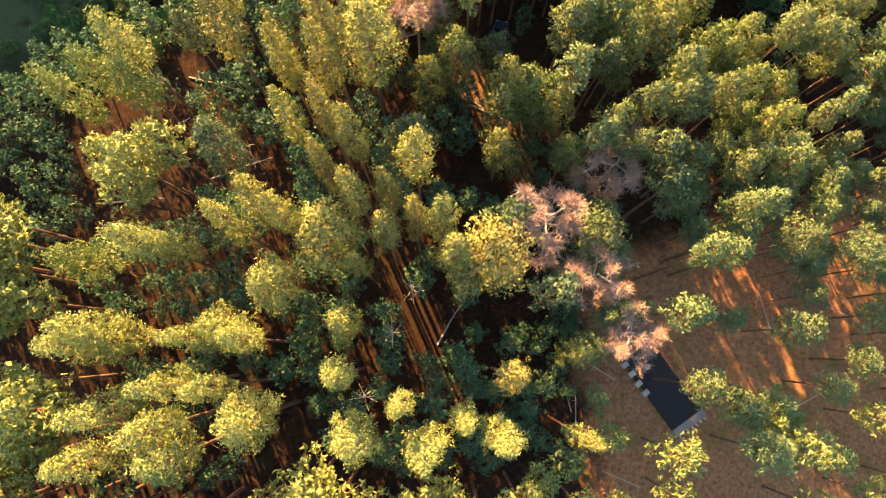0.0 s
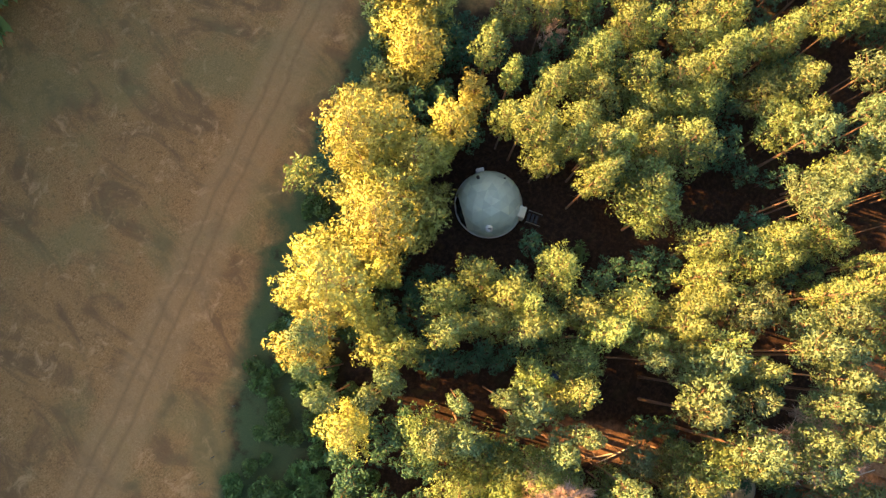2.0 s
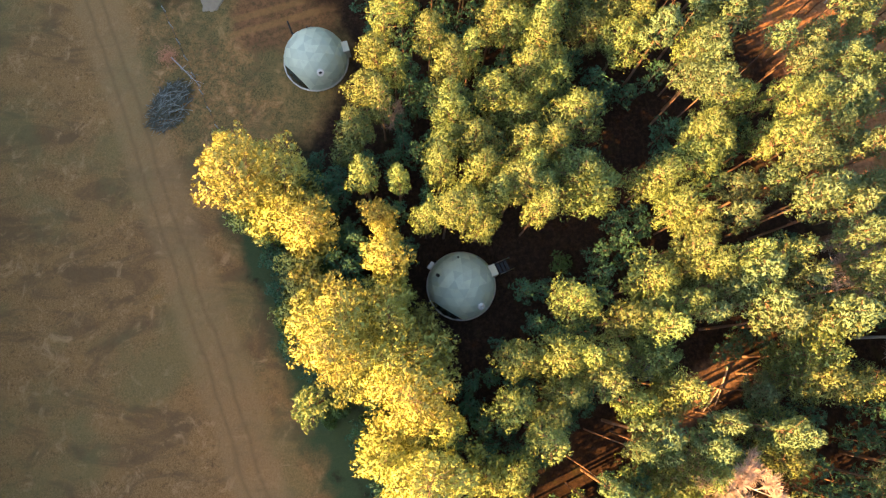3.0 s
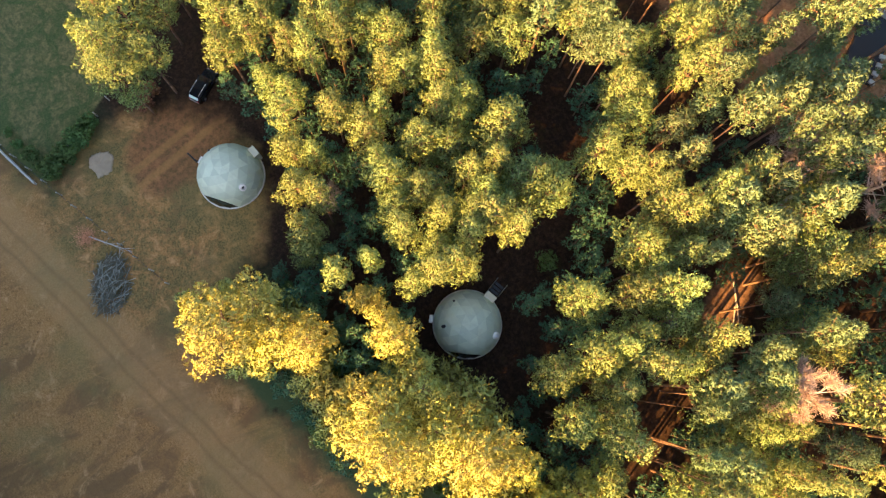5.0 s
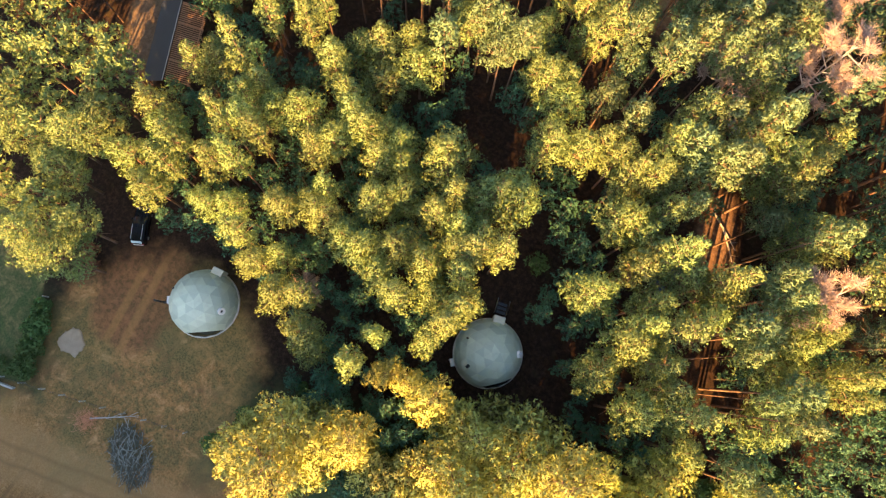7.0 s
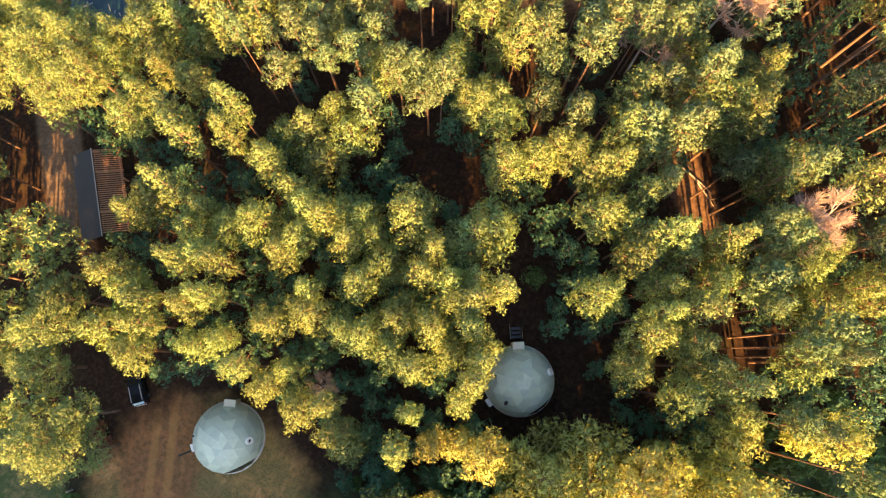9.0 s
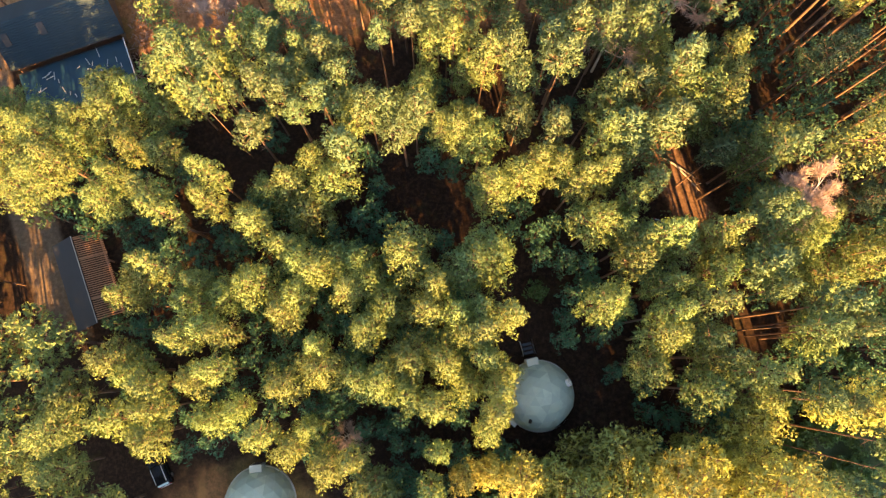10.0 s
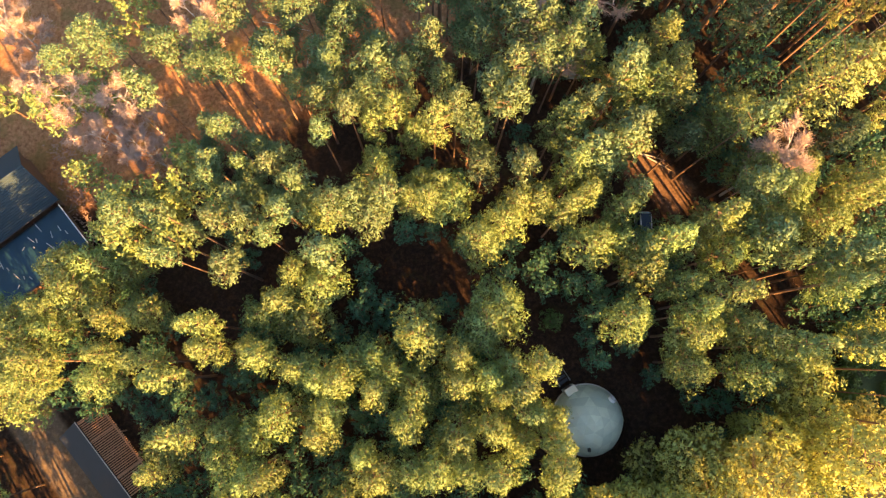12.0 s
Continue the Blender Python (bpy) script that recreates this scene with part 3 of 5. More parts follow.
MIDDLE_STAND_B = [
    (18.9, 25.5, 20.2, 1.3), (19.3, 11.9, 20.3, 2), (19.5, 55.2, 14, 1.9), (20.6, 23.5, 19.3, 1.6), (21, 7.4, 20.5, 1.8), (21.8, 55.5, 12.9, 1.7),
    (21.9, 4.6, 19.1, 1.9), (21.9, 20.6, 19.2, 1.9), (22.4, 12.1, 20.8, 1.5), (22.8, -3.1, 21.5, 1.7), (22.8, 14.9, 20.9, 1.5), (23.1, -7.6, 17.7, 1.8),
    (23.1, 45.4, 15.7, 1.6), (23.3, 23.6, 16.5, 1.6), (23.5, 47, 17.3, 1.4), (23.5, 49.1, 17.8, 1.4), (23.6, 39.9, 17.8, 1.5), (23.6, 51.2, 15.8, 1.6),
    (23.9, 13, 19.5, 1.6), (24.1, 7, 22, 2.2), (24.2, -14.7, 17.3, 1.8), (24.2, 25, 15, 1.9), (24.9, 56.4, 15.6, 1.3),
]
MIDDLE_STAND_C = [
    (25.1, 44.1, 16.5, 1.3), (25.4, 5.1, 17.4, 2), (25.5, 18.8, 14.9, 2.3), (26, 46.9, 14.5, 1.6), (26.1, 33.1, 14.1, 2.7), (26.1, 39.6, 17.3, 1.9),
    (26.2, 42, 17.8, 1.5), (26.4, 15.3, 18.1, 2.4), (27, -2.6, 19, 1.3), (27.4, 1.6, 20.4, 2), (27.4, 26.8, 15.8, 2.2), (27.7, 14.1, 17.7, 2.2),
    (27.7, 35.2, 17.3, 3), (27.9, 42.3, 16, 1.7), (28, -0.5, 18.4, 1.5), (28, 54.1, 14.2, 1.1), (28.2, 57.7, 13.5, 1.2), (28.8, 9.3, 17.8, 2),
    (28.9, 40.4, 17.5, 1.9), (28.9, 44.9, 17.3, 1.8), (29, 6.1, 17.8, 1.4), (29.1, 21.9, 16.8, 1.9), (29.2, 49.5, 17.1, 2),
]
MIDDLE_STAND_D = [
    (29.5, -17.5, 17.3, 2.2), (29.9, 2.3, 20.6, 1.5), (30.2, 14.9, 17.8, 1.4), (30.6, 20.3, 15.7, 1.9), (30.9, -21.3, 17.3, 2.2), (31, 6.2, 16.7, 2.1),
    (31.4, 37.7, 17.8, 1.8), (31.6, 21.7, 17.8, 1.9), (31.7, 40.7, 16.7, 1.9), (32, 18.8, 13.8, 1.6), (32.1, 14.1, 14.3, 1.8), (32.2, 49.3, 16, 1.6),
    (32.5, 59.8, 9.4, 1.9), (32.9, 45.7, 16.7, 2.2), (33.4, -9.4, 17.3, 2.5), (33.5, 21.1, 15.1, 1.7), (33.7, -0.9, 18.9, 2.3), (33.8, 12.3, 17.8, 1.2),
    (34.2, 58.5, 15.7, 1.9), (34.7, 34.6, 16.8, 2.9), (35.2, 7.1, 15.8, 2.3), (35.3, 48.6, 17.8, 1.7), (35.7, 40.9, 14.8, 2.1),
]
HOUSE_STAND_A = [
    (36.4, 21.3, 16.6, 2.3), (36.5, 12.8, 13.5, 1.3), (36.9, 17, 15.4, 2.3), (37.5, 22.6, 18.2, 2.5), (37.9, 2, 15.1, 1.7), (38.5, 11.6, 15.1, 1.5),
    (39, 4.2, 17.8, 1.7), (39.4, 21, 15.8, 2), (41.3, 21.2, 15.2, 2.6), (41.5, 9.9, 14.8, 1.3), (41.6, 13.4, 14.6, 1.6), (42.8, 25.6, 16.1, 1.8),
    (42.9, 20.9, 15.7, 1.7), (44.5, 28.2, 15.7, 2.2), (45, 18.2, 14.9, 1.6), (45.4, 4.9, 17.8, 1.7), (45.9, 6.6, 16.3, 1.6), (46.4, 20.7, 15.9, 1.6),
    (46.5, 26.6, 16, 1.6), (46.6, 32.1, 14, 2.3), (47.4, 16.4, 14.8, 1.7), (48, 1.4, 17.8, 1.7), (48.3, 23.5, 14.8, 1.4),
]
HOUSE_STAND_B = [
    (48.6, 29.9, 16.8, 2), (50, 21.2, 15.8, 1.7), (50.6, 15, 12.8, 1.6), (50.9, 3.7, 17.8, 1.7), (51.3, 30.1, 13, 1.7), (52.8, 21.1, 16.4, 1.7),
    (52.8, 25.3, 16.2, 1.6), (53.4, 16.8, 14.4, 1.7), (55.7, 21.4, 13.6, 1.4), (55.7, 30.8, 17.2, 1.3), (56.7, 24.7, 19.1, 1.3), (57.1, 0.1, 17.8, 2.5),
    (57.8, 19.8, 16.9, 1.6), (57.9, 7.5, 18.1, 1.9), (61.4, 19.8, 17.2, 1.9), (63.5, 28.1, 14.7, 2.2), (63.9, -0.4, 17.8, 2.3), (65.8, 22.3, 11.7, 2.1),
    (66.9, 27.9, 15.9, 1.6), (67.6, 32, 16.1, 1.6), (67.8, 22.5, 15.8, 1.9), (68, 1.5, 17.8, 1.7), (72.6, 28.5, 15, 1.7), (72.7, 31.9, 15.9, 1.4),
]
CAR_STAND_A = [
    (36.1, 55.8, 15.8, 1.4), (37.2, 43.4, 17, 2.2), (37.2, 48.2, 16.2, 1.8), (38.3, 37.9, 14.1, 1.8), (39.1, 57.8, 14.9, 1.7), (39.7, 36.5, 15.2, 1.6),
    (39.9, 40.2, 16.9, 1.8), (41.5, 47.9, 16, 2.5), (41.5, 54.4, 13.7, 1.6), (41.6, 36.4, 14, 1.8), (42.1, 45.9, 14.1, 1.3), (43.1, 56.5, 16, 1.6),
    (43.7, 38.2, 17.4, 2), (44.7, 50.2, 17.6, 1.7), (45.3, 41.5, 17.6, 1.8), (45.6, 37.8, 17.3, 2), (45.6, 55.4, 15.1, 1.4),
]
CAR_STAND_B = [
    (45.9, 43.4, 17, 1.8), (47, 36.7, 18, 1.6), (49.2, 53.5, 14.9, 1.6), (49.8, 40.8, 16.3, 2.6), (51, 49.8, 16.9, 1.4), (51.1, 34.9, 17.8, 2),
    (51.4, 46.4, 15.5, 1.5), (51.8, 55, 14.5, 1.6), (52.4, 33.8, 14.3, 1.7), (53, 42.8, 15.8, 1.7), (53, 45.8, 15.5, 1.3), (53.6, 51.3, 17.6, 1.8),
    (54.9, 47.4, 17.1, 1.4), (55.7, 41.7, 16.5, 1.6), (55.7, 43.6, 16.5, 2.4), (55.9, 33.4, 18.4, 1.7), (56.7, 54.8, 15.3, 1.3), (57.4, 57.8, 16, 1.8),
]
CAR_STAND_C = [
    (57.6, 52.4, 15.5, 1.3), (58.6, 40.9, 17.3, 1.1), (58.8, 69.6, 15.8, 2.5), (59.5, 35.7, 17, 1.2), (60.3, 51.7, 16.5, 2), (60.3, 66.1, 14.3, 2),
    (61.1, 56.7, 15.8, 2), (61.6, 68.9, 17.2, 2.8), (61.9, 33.6, 16.3, 1.3), (62.3, 50.8, 17.8, 2.3), (62.6, 42.5, 14.7, 1.9), (62.8, 44.5, 16.1, 1.6),
    (66, 58.3, 17.8, 2.3), (66.2, 62.9, 14.2, 2.8), (66.3, 55.2, 17.8, 2), (66.5, 68.2, 17.8, 1.4), (68.3, 34.6, 16.5, 2.1), (71.5, 62.2, 17.8, 2.3),
]
FIELD_EDGE = FIELD_EDGE_A + FIELD_EDGE_B
TALL_STAND = TALL_STAND_A + TALL_STAND_B + TALL_STAND_C
WEST_STAND = WEST_STAND_A + WEST_STAND_B + WEST_STAND_C
MIDDLE_STAND = MIDDLE_STAND_A + MIDDLE_STAND_B + MIDDLE_STAND_C + MIDDLE_STAND_D
HOUSE_STAND = HOUSE_STAND_A + HOUSE_STAND_B
CAR_STAND = CAR_STAND_A + CAR_STAND_B + CAR_STAND_C
BIRCHES = [(17.0, 7.0, 15.5), (10.2, 1.1, 15), (18.7, -9.5, 13), (14.5, -3.8, 14), (-2.8, 24.0, 17), (68.6, 4.6, 11), (63.0, 5.1, 10),
           (66.8, 7.5, 9), (61.8, 10.4, 9), (72.2, 1.9, 10), (54.1, -2.3, 11), (38.1, 55.1, 4), (74.5, -5.5, 11), (79.0, -9.0, 11)]
SNAGS = [(-20.5, 9.5, 12), (-3.6, -5.1, 13), (-5.2, -9.7, 12), (-8.5, -16.0, 11)]
# round openings without trees: x, y, radius
OPEN_SITES = [(11.5, 46.5, 3.4), (12.5, 51.0, 2.8), (39.0, 63.5, 5.5), (17.6, 47.2, 6.8), (21.5, 40.5, 5.0), (24.0, 34.5, 4.6), (20.0, 35.5, 3.6), (46.8, 64.4, 7.5), (50.0, 73.0, 12.0), (58.5, 63.0, 4.5), (11.0, 4.8, 3.0), (7.0, 27.0, 2.5),
              (79.5, 15.0, 11.5), (73.0, 42.5, 5.0), (67.0, 42.5, 3.6), (80.0, 40.0, 5.0), (76.0, 47.0, 4.0), (85.0, 31.0, 5.0), (90.0, 23.0, 5.0), (62.0, 80.0, 9.0), (24.5, -14.5, 7.0), (30.0, -24.0, 5.0)]
OPEN_GLADES = [(3.2, 21.9, 3.0), (5.8, 17.2, 3.2), (34.9, 27.3, 3.0), (31.2, 28.3, 3.3), (27.7, 30.0, 3.2), (28.5, 33.5, 3.0), (8.0, 21.5, 2.6), (9.5, 25.0, 2.4), (39.0, 22.2, 3.0), (44.3, 28.5, 2.6), (14.2, 43.0, 3.0), (9.0, 48.0, 2.6),
               (20.0, -4.0, 2.5), (-28.2, 21.9, 5.0), (-36.9, 13.2, 6.0), (-30.5, 12.0, 4.5), (-35.0, 6.0, 5.0), (-43.5, -12.0, 6.0), (-17.0, -21.2, 4.5), (6.2, -6.8, 3.5),
               (-1.7, -7.4, 3.5), (17.4, -13.4, 3.0), (-5.0, 15.9, 2.6), (1.3, 9.4, 2.6), (-12.4, 18.9, 3.5), (-22.0, 10.0, 4.0), (60.3, 6.5, 6.0), (49.4, 6.1, 4.5), (44.3, 10.6, 3.5), (76.0, -10.0, 9.0)]
OPEN = OPEN_SITES + OPEN_GLADES


# openings in the canopy through which the low sun reaches the floor: x, y, length up the sun, half width
SHAFTS = [(6.2, 17.0, 48.0, 2.4), (50.0, -4.0, 40.0, 3.0), (60.0, -5.0, 40.0, 4.5), (71.0, -4.0, 40.0, 5.0), (27.5, -13.0, 44.0, 3.4), (38.0, -16.0, 42.0, 4.5)]


def in_shaft(x, y):
    return any(0 < (x - a) * SUN_X + (y - b) * SUN_Y < n and abs((x - a) * SUN_Y - (y - b) * SUN_X) < w for a, b, n, w in SHAFTS)


def inside_wood(x, y):
    if in_shaft(x, y) and not (x > 44 and 2 < y < 22):
        return False
    if y > min(0.37 * x + 62.0, 0.64 * x + 60.0):
        return False
    if x < -9.0 and y > 0.72 * x + 52.0:
        return False
    if x > 32.0 and y > 0.37 * x + 52.0:
        return False
    if x > 66.0 and y > 70:
        return False
    return all((x - a) ** 2 + (y - b) ** 2 > r * r for a, b, r in OPEN)


def build_wood():
    # crowns of four widths, so that a tree is scaled but little
    young = {r: [pine_prototype(10 + i + int(r * 40), 17.0, d, r, n, 46, 0.165) for i, d in enumerate((8.0, 9.4))] for r, n in ((1.25, 70), (1.6, 92), (2.0, 120), (2.6, 164))}
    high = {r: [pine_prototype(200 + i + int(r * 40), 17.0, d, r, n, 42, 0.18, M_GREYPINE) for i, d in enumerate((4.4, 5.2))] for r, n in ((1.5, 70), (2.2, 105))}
    tall = {r: [pine_prototype(30 + i + int(r * 40), 27.0, d, r, n, 48, 0.165, M_TALLPINE) for i, d in enumerate((11.0, 13.5))] for r, n in ((1.7, 120), (2.3, 170))}
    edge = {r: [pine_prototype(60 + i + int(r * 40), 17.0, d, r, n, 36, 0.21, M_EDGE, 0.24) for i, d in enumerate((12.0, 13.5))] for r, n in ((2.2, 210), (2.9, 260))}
    blue = {2.6: [pine_prototype(120 + i, 24.0, 9.5, 2.6, 170, 48, 0.18, M_BLUEPINE) for i in range(2)]}
    coarse = [pine_prototype(80 + i, 17.0, 8.0, 2.2, 44, 22, 0.36) for i in range(3)]
    coarse_blue = [pine_prototype(96 + i, 22.0, 14.0, 2.6, 70, 26, 0.36, M_BLUEPINE) for i in range(2)]
    coarse_tall = [pine_prototype(90 + i, 27.0, 10.0, 2.6, 64, 24, 0.38, M_TALLPINE) for i in range(2)]
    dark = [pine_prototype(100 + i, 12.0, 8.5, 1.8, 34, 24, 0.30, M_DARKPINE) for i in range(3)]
    screen = pine_prototype(40, 24.0, 22.0, 5.0, 46, 18, 2.2)
    birches = [birch_prototype(50 + i, 14.0, (4.2, 3.7)[i]) for i in range(2)]
    dead = [snag_prototype(70, 12.0)]
    rng = random.Random(5)
    stand = []

    def plant(protos, x, y, h, base, wide=None):
        p = protos[rng.randrange(len(protos))]
        s = h / base
        w = wide or s ** 0.5 * rng.uniform(0.9, 1.12)
        stand.append((p, Matrix.Translation((x, y, gz(x, y))) @ Matrix.Rotation(rng.uniform(0, 6.28), 4, "Z") @ Matrix.Diagonal((w, w, s, 1))))

    def fitted(sizes, x, y, h, r, base):
        near = min(sizes, key=lambda q: abs(q - r))
        plant(sizes[near], x, y, h, base, r / near)

    taken = []
    for trees, sizes, base, widen in ((WEST_STAND + MIDDLE_STAND + HOUSE_STAND + CAR_STAND, young, 17.0, 1.14), (TALL_STAND, tall, 27.0, 1.15), (FIELD_EDGE, edge, 17.0, 1.2), (BLUE_STAND, blue, 24.0, 1.3)):
        for x, y, h, r in trees:
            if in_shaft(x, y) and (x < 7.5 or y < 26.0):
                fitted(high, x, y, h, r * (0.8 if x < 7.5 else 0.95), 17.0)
                taken.append((x, y))
                continue
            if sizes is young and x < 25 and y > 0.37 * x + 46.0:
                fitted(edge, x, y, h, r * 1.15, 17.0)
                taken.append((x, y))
                continue
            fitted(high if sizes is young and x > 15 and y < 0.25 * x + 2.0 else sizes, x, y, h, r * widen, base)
            taken.append((x, y))
    known = list(taken)
    # crowns added by field edge and house to fill the edge, shade tent and roof
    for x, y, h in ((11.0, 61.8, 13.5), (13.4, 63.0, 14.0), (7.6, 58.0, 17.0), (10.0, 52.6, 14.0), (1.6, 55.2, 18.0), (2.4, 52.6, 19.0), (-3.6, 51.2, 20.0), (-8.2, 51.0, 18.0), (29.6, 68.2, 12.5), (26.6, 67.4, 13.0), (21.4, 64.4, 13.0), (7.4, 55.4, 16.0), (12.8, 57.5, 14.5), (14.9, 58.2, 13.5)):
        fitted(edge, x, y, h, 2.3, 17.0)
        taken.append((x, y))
    # partly out of view, added to keep the sun off the house roof
    for x, y, h in ((69.8, 25.0, 17.5), (71.2, 21.5, 16.0), (75.8, 29.0, 18.5), (79.4, 28.6, 18.5), (82.4, 27.6, 18.0), (84.5, 31.5, 19.0), (78.4, 31.6, 19.0), (81.5, 33.2, 20.0), (87.5, 30.0, 18.5), (85.0, 27.4, 17.0), (78.0, 34.5, 17.0), (74.4, 33.6, 17.0), (88.2, 34.2, 19.0), (90.6, 31.2, 18.0), (92.0, 27.0, 18.0), (83.6, 36.4, 18.0), (77.0, 26.6, 14.0), (81.0, 25.8, 13.0), (73.6, 26.0, 14.0)):
        fitted(young, x, y, h, 2.5, 17.0)
        taken.append((x, y))
    for x, y, h in BIRCHES:
        plant([birches[0 if y < 10 and x < 30 else 1]], x, y, h, 14.0)
        taken.append((x, y))
    for x, y, h in SNAGS:
        plant(dead, x, y, h, 12.0)
    # rest of the wood: shade-coloured young trees under the tall ones, and the margins
    count = len(stand)
    for _ in range(12000):
        x, y = rng.uniform(-56, 100), rng.uniform(-38, 78)
        if not inside_wood(x, y):
            continue
        inner = not (x > 62 and y > 50) and min((x - a) ** 2 + (y - b) ** 2 for a, b in known) < 27.0
        sunny = x > 15 and y < 0.25 * x + 3.0 or in_shaft(x, y)
        thicket = x < -5 and y > 0.6 * x + 26
        gap = 2.1 if thicket else 2.1 if x < 4 and y < 24 else 1.75 if inner else 4.3 if sunny else 3.0
        if any((x - a) ** 2 + (y - b) ** 2 < gap * gap for a, b in taken):
            continue
        taken.append((x, y))
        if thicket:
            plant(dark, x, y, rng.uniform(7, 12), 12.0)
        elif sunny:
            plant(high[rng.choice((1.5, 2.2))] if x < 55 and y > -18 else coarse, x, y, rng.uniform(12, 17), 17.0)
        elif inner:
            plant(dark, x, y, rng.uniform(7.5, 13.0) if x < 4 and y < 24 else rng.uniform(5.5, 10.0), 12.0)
        elif -20 < x < 12 and -22 < y < 14:
            plant(coarse_blue, x, y, rng.uniform(17, 22), 22.0)
        elif x < 8 and y < 20:
            plant(coarse_tall, x, y, rng.uniform(22, 27), 27.0)
        else:
            plant(coarse, x, y, rng.uniform(13, 17.5), 17.0)
    # single trees: those nearest to the middle of the walk; the rest is one mass
    near = lambda s: (s[1].translation.x - 22) ** 2 + (s[1].translation.y - 30) ** 2  # noqa: E731
    bare = [s for s in stand[:count] if s[0] in birches + dead]
    leafy = sorted((s for s in stand[:count] if s not in bare), key=near)
    lone, rest = bare + leafy[:310], leafy[310:] + stand[count:]
    used = set()
    for p, m in lone:
        if p in used:
            copy_thing(p, m)
        else:
            used.add(p)
            p.matrix_basis = m
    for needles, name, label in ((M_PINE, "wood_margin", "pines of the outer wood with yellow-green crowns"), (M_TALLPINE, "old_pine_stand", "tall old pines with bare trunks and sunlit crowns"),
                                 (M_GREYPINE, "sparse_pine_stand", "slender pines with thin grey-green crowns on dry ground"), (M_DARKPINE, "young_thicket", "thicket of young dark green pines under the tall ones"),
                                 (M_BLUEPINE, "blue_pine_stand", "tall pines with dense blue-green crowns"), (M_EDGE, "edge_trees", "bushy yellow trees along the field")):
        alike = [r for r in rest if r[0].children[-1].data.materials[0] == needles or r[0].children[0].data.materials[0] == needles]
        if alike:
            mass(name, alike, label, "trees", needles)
    # unseen wood beyond the field, added and sized to lay shade over it
    rng2 = random.Random(9)
    beyond = []
    for row in range(3):
        for i in range(50):
            x = -140 + i * 4.6 + rng2.uniform(-1.4, 1.4) + row * 1.6
            y = 109 + 0.3 * x + row * 4.5 + rng2.uniform(-1.5, 1.5)
            s = 1.20 + 0.18 * min(1, max(0, (x - 4) / 18)) + rng2.uniform(-0.10, 0.03)
            beyond.append((screen, Matrix.Translation((x, y, gz(x, y))) @ Matrix.Rotation(rng2.uniform(0, 6.28), 4, "Z") @ Matrix.Diagonal((1, 1, s, 1))))
    # unseen row farther west, added to darken that side of the wood
    for i in range(24):
        x, y = -68 + i * 0.8 + rng2.uniform(-3, 0), 18 + i * 3.1
        beyond.append((screen, Matrix.Translation((x, y, gz(x, y))) @ Matrix.Rotation(rng2.uniform(0, 6.28), 4, "Z") @ Matrix.Diagonal((1, 1, 0.7, 1))))
    # four more unseen trees, added to block a sunlit spot
    for x, y in ((-51.0, 82.0), (-54.0, 86.0), (-57.5, 93.0), (-48.5, 84.0)):
        beyond.append((screen, Matrix.Translation((x, y, gz(x, y))) @ Matrix.Diagonal((1, 1, 1.2, 1))))
    mass("wood_beyond_field", beyond, "dense wood standing beyond the dry field", "trees", M_PINE)
    kinds = [q for sizes in (young, high, tall, edge, blue) for protos in sizes.values() for q in protos]
    for p in [screen] + [q for q in kinds + coarse + coarse_blue + coarse_tall + dark if q not in used]:
        for o in (*p.children, p):
            bpy.data.objects.remove(o)


def mass(name, stand, label, category, needles):
    """Many trees as one mass: a mesh of trunks and a mesh of crowns."""
    root = empty(name)
    tagged(root, label, category, kind="stuff")
    for kind, material in (("trunk", M_BARK), ("crown", needles)):
        vs, fs, base = [], [], 0
        for p, m in stand:
            me = next(o for o in p.children if o.name.split(".")[0] == kind).data
            v = np.empty(len(me.vertices) * 3)
            me.vertices.foreach_get("co", v)
            v = v.reshape(-1, 3)
            mm = np.array(m)
            vs.append(v @ mm[:3, :3].T + mm[:3, 3])
            if kind == "crown":
                f = np.empty(len(me.loops), dtype=np.int32)
                me.loops.foreach_get("vertex_index", f)
                fs.append(f.reshape(-1, 3) + base)
            else:
                me.calc_loop_triangles()
                f = np.empty(len(me.loop_triangles) * 3, dtype=np.int32)
                me.loop_triangles.foreach_get("vertices", f)
                fs.append(f.reshape(-1, 3) + base)
            base += len(v)
        v, f = np.concatenate(vs), np.concatenate(fs)
        me = bpy.data.meshes.new(kind)
        me.vertices.add(len(v))
        me.vertices.foreach_set("co", v.ravel())
        me.loops.add(f.size)
        me.loops.foreach_set("vertex_index", f.ravel())
        me.polygons.add(len(f))
        me.polygons.foreach_set("loop_start", np.arange(0, f.size, 3, dtype=np.int32))
        me.update(calc_edges=True)
        me.materials.append(material)
        new(kind, me).parent = root


build_wood()


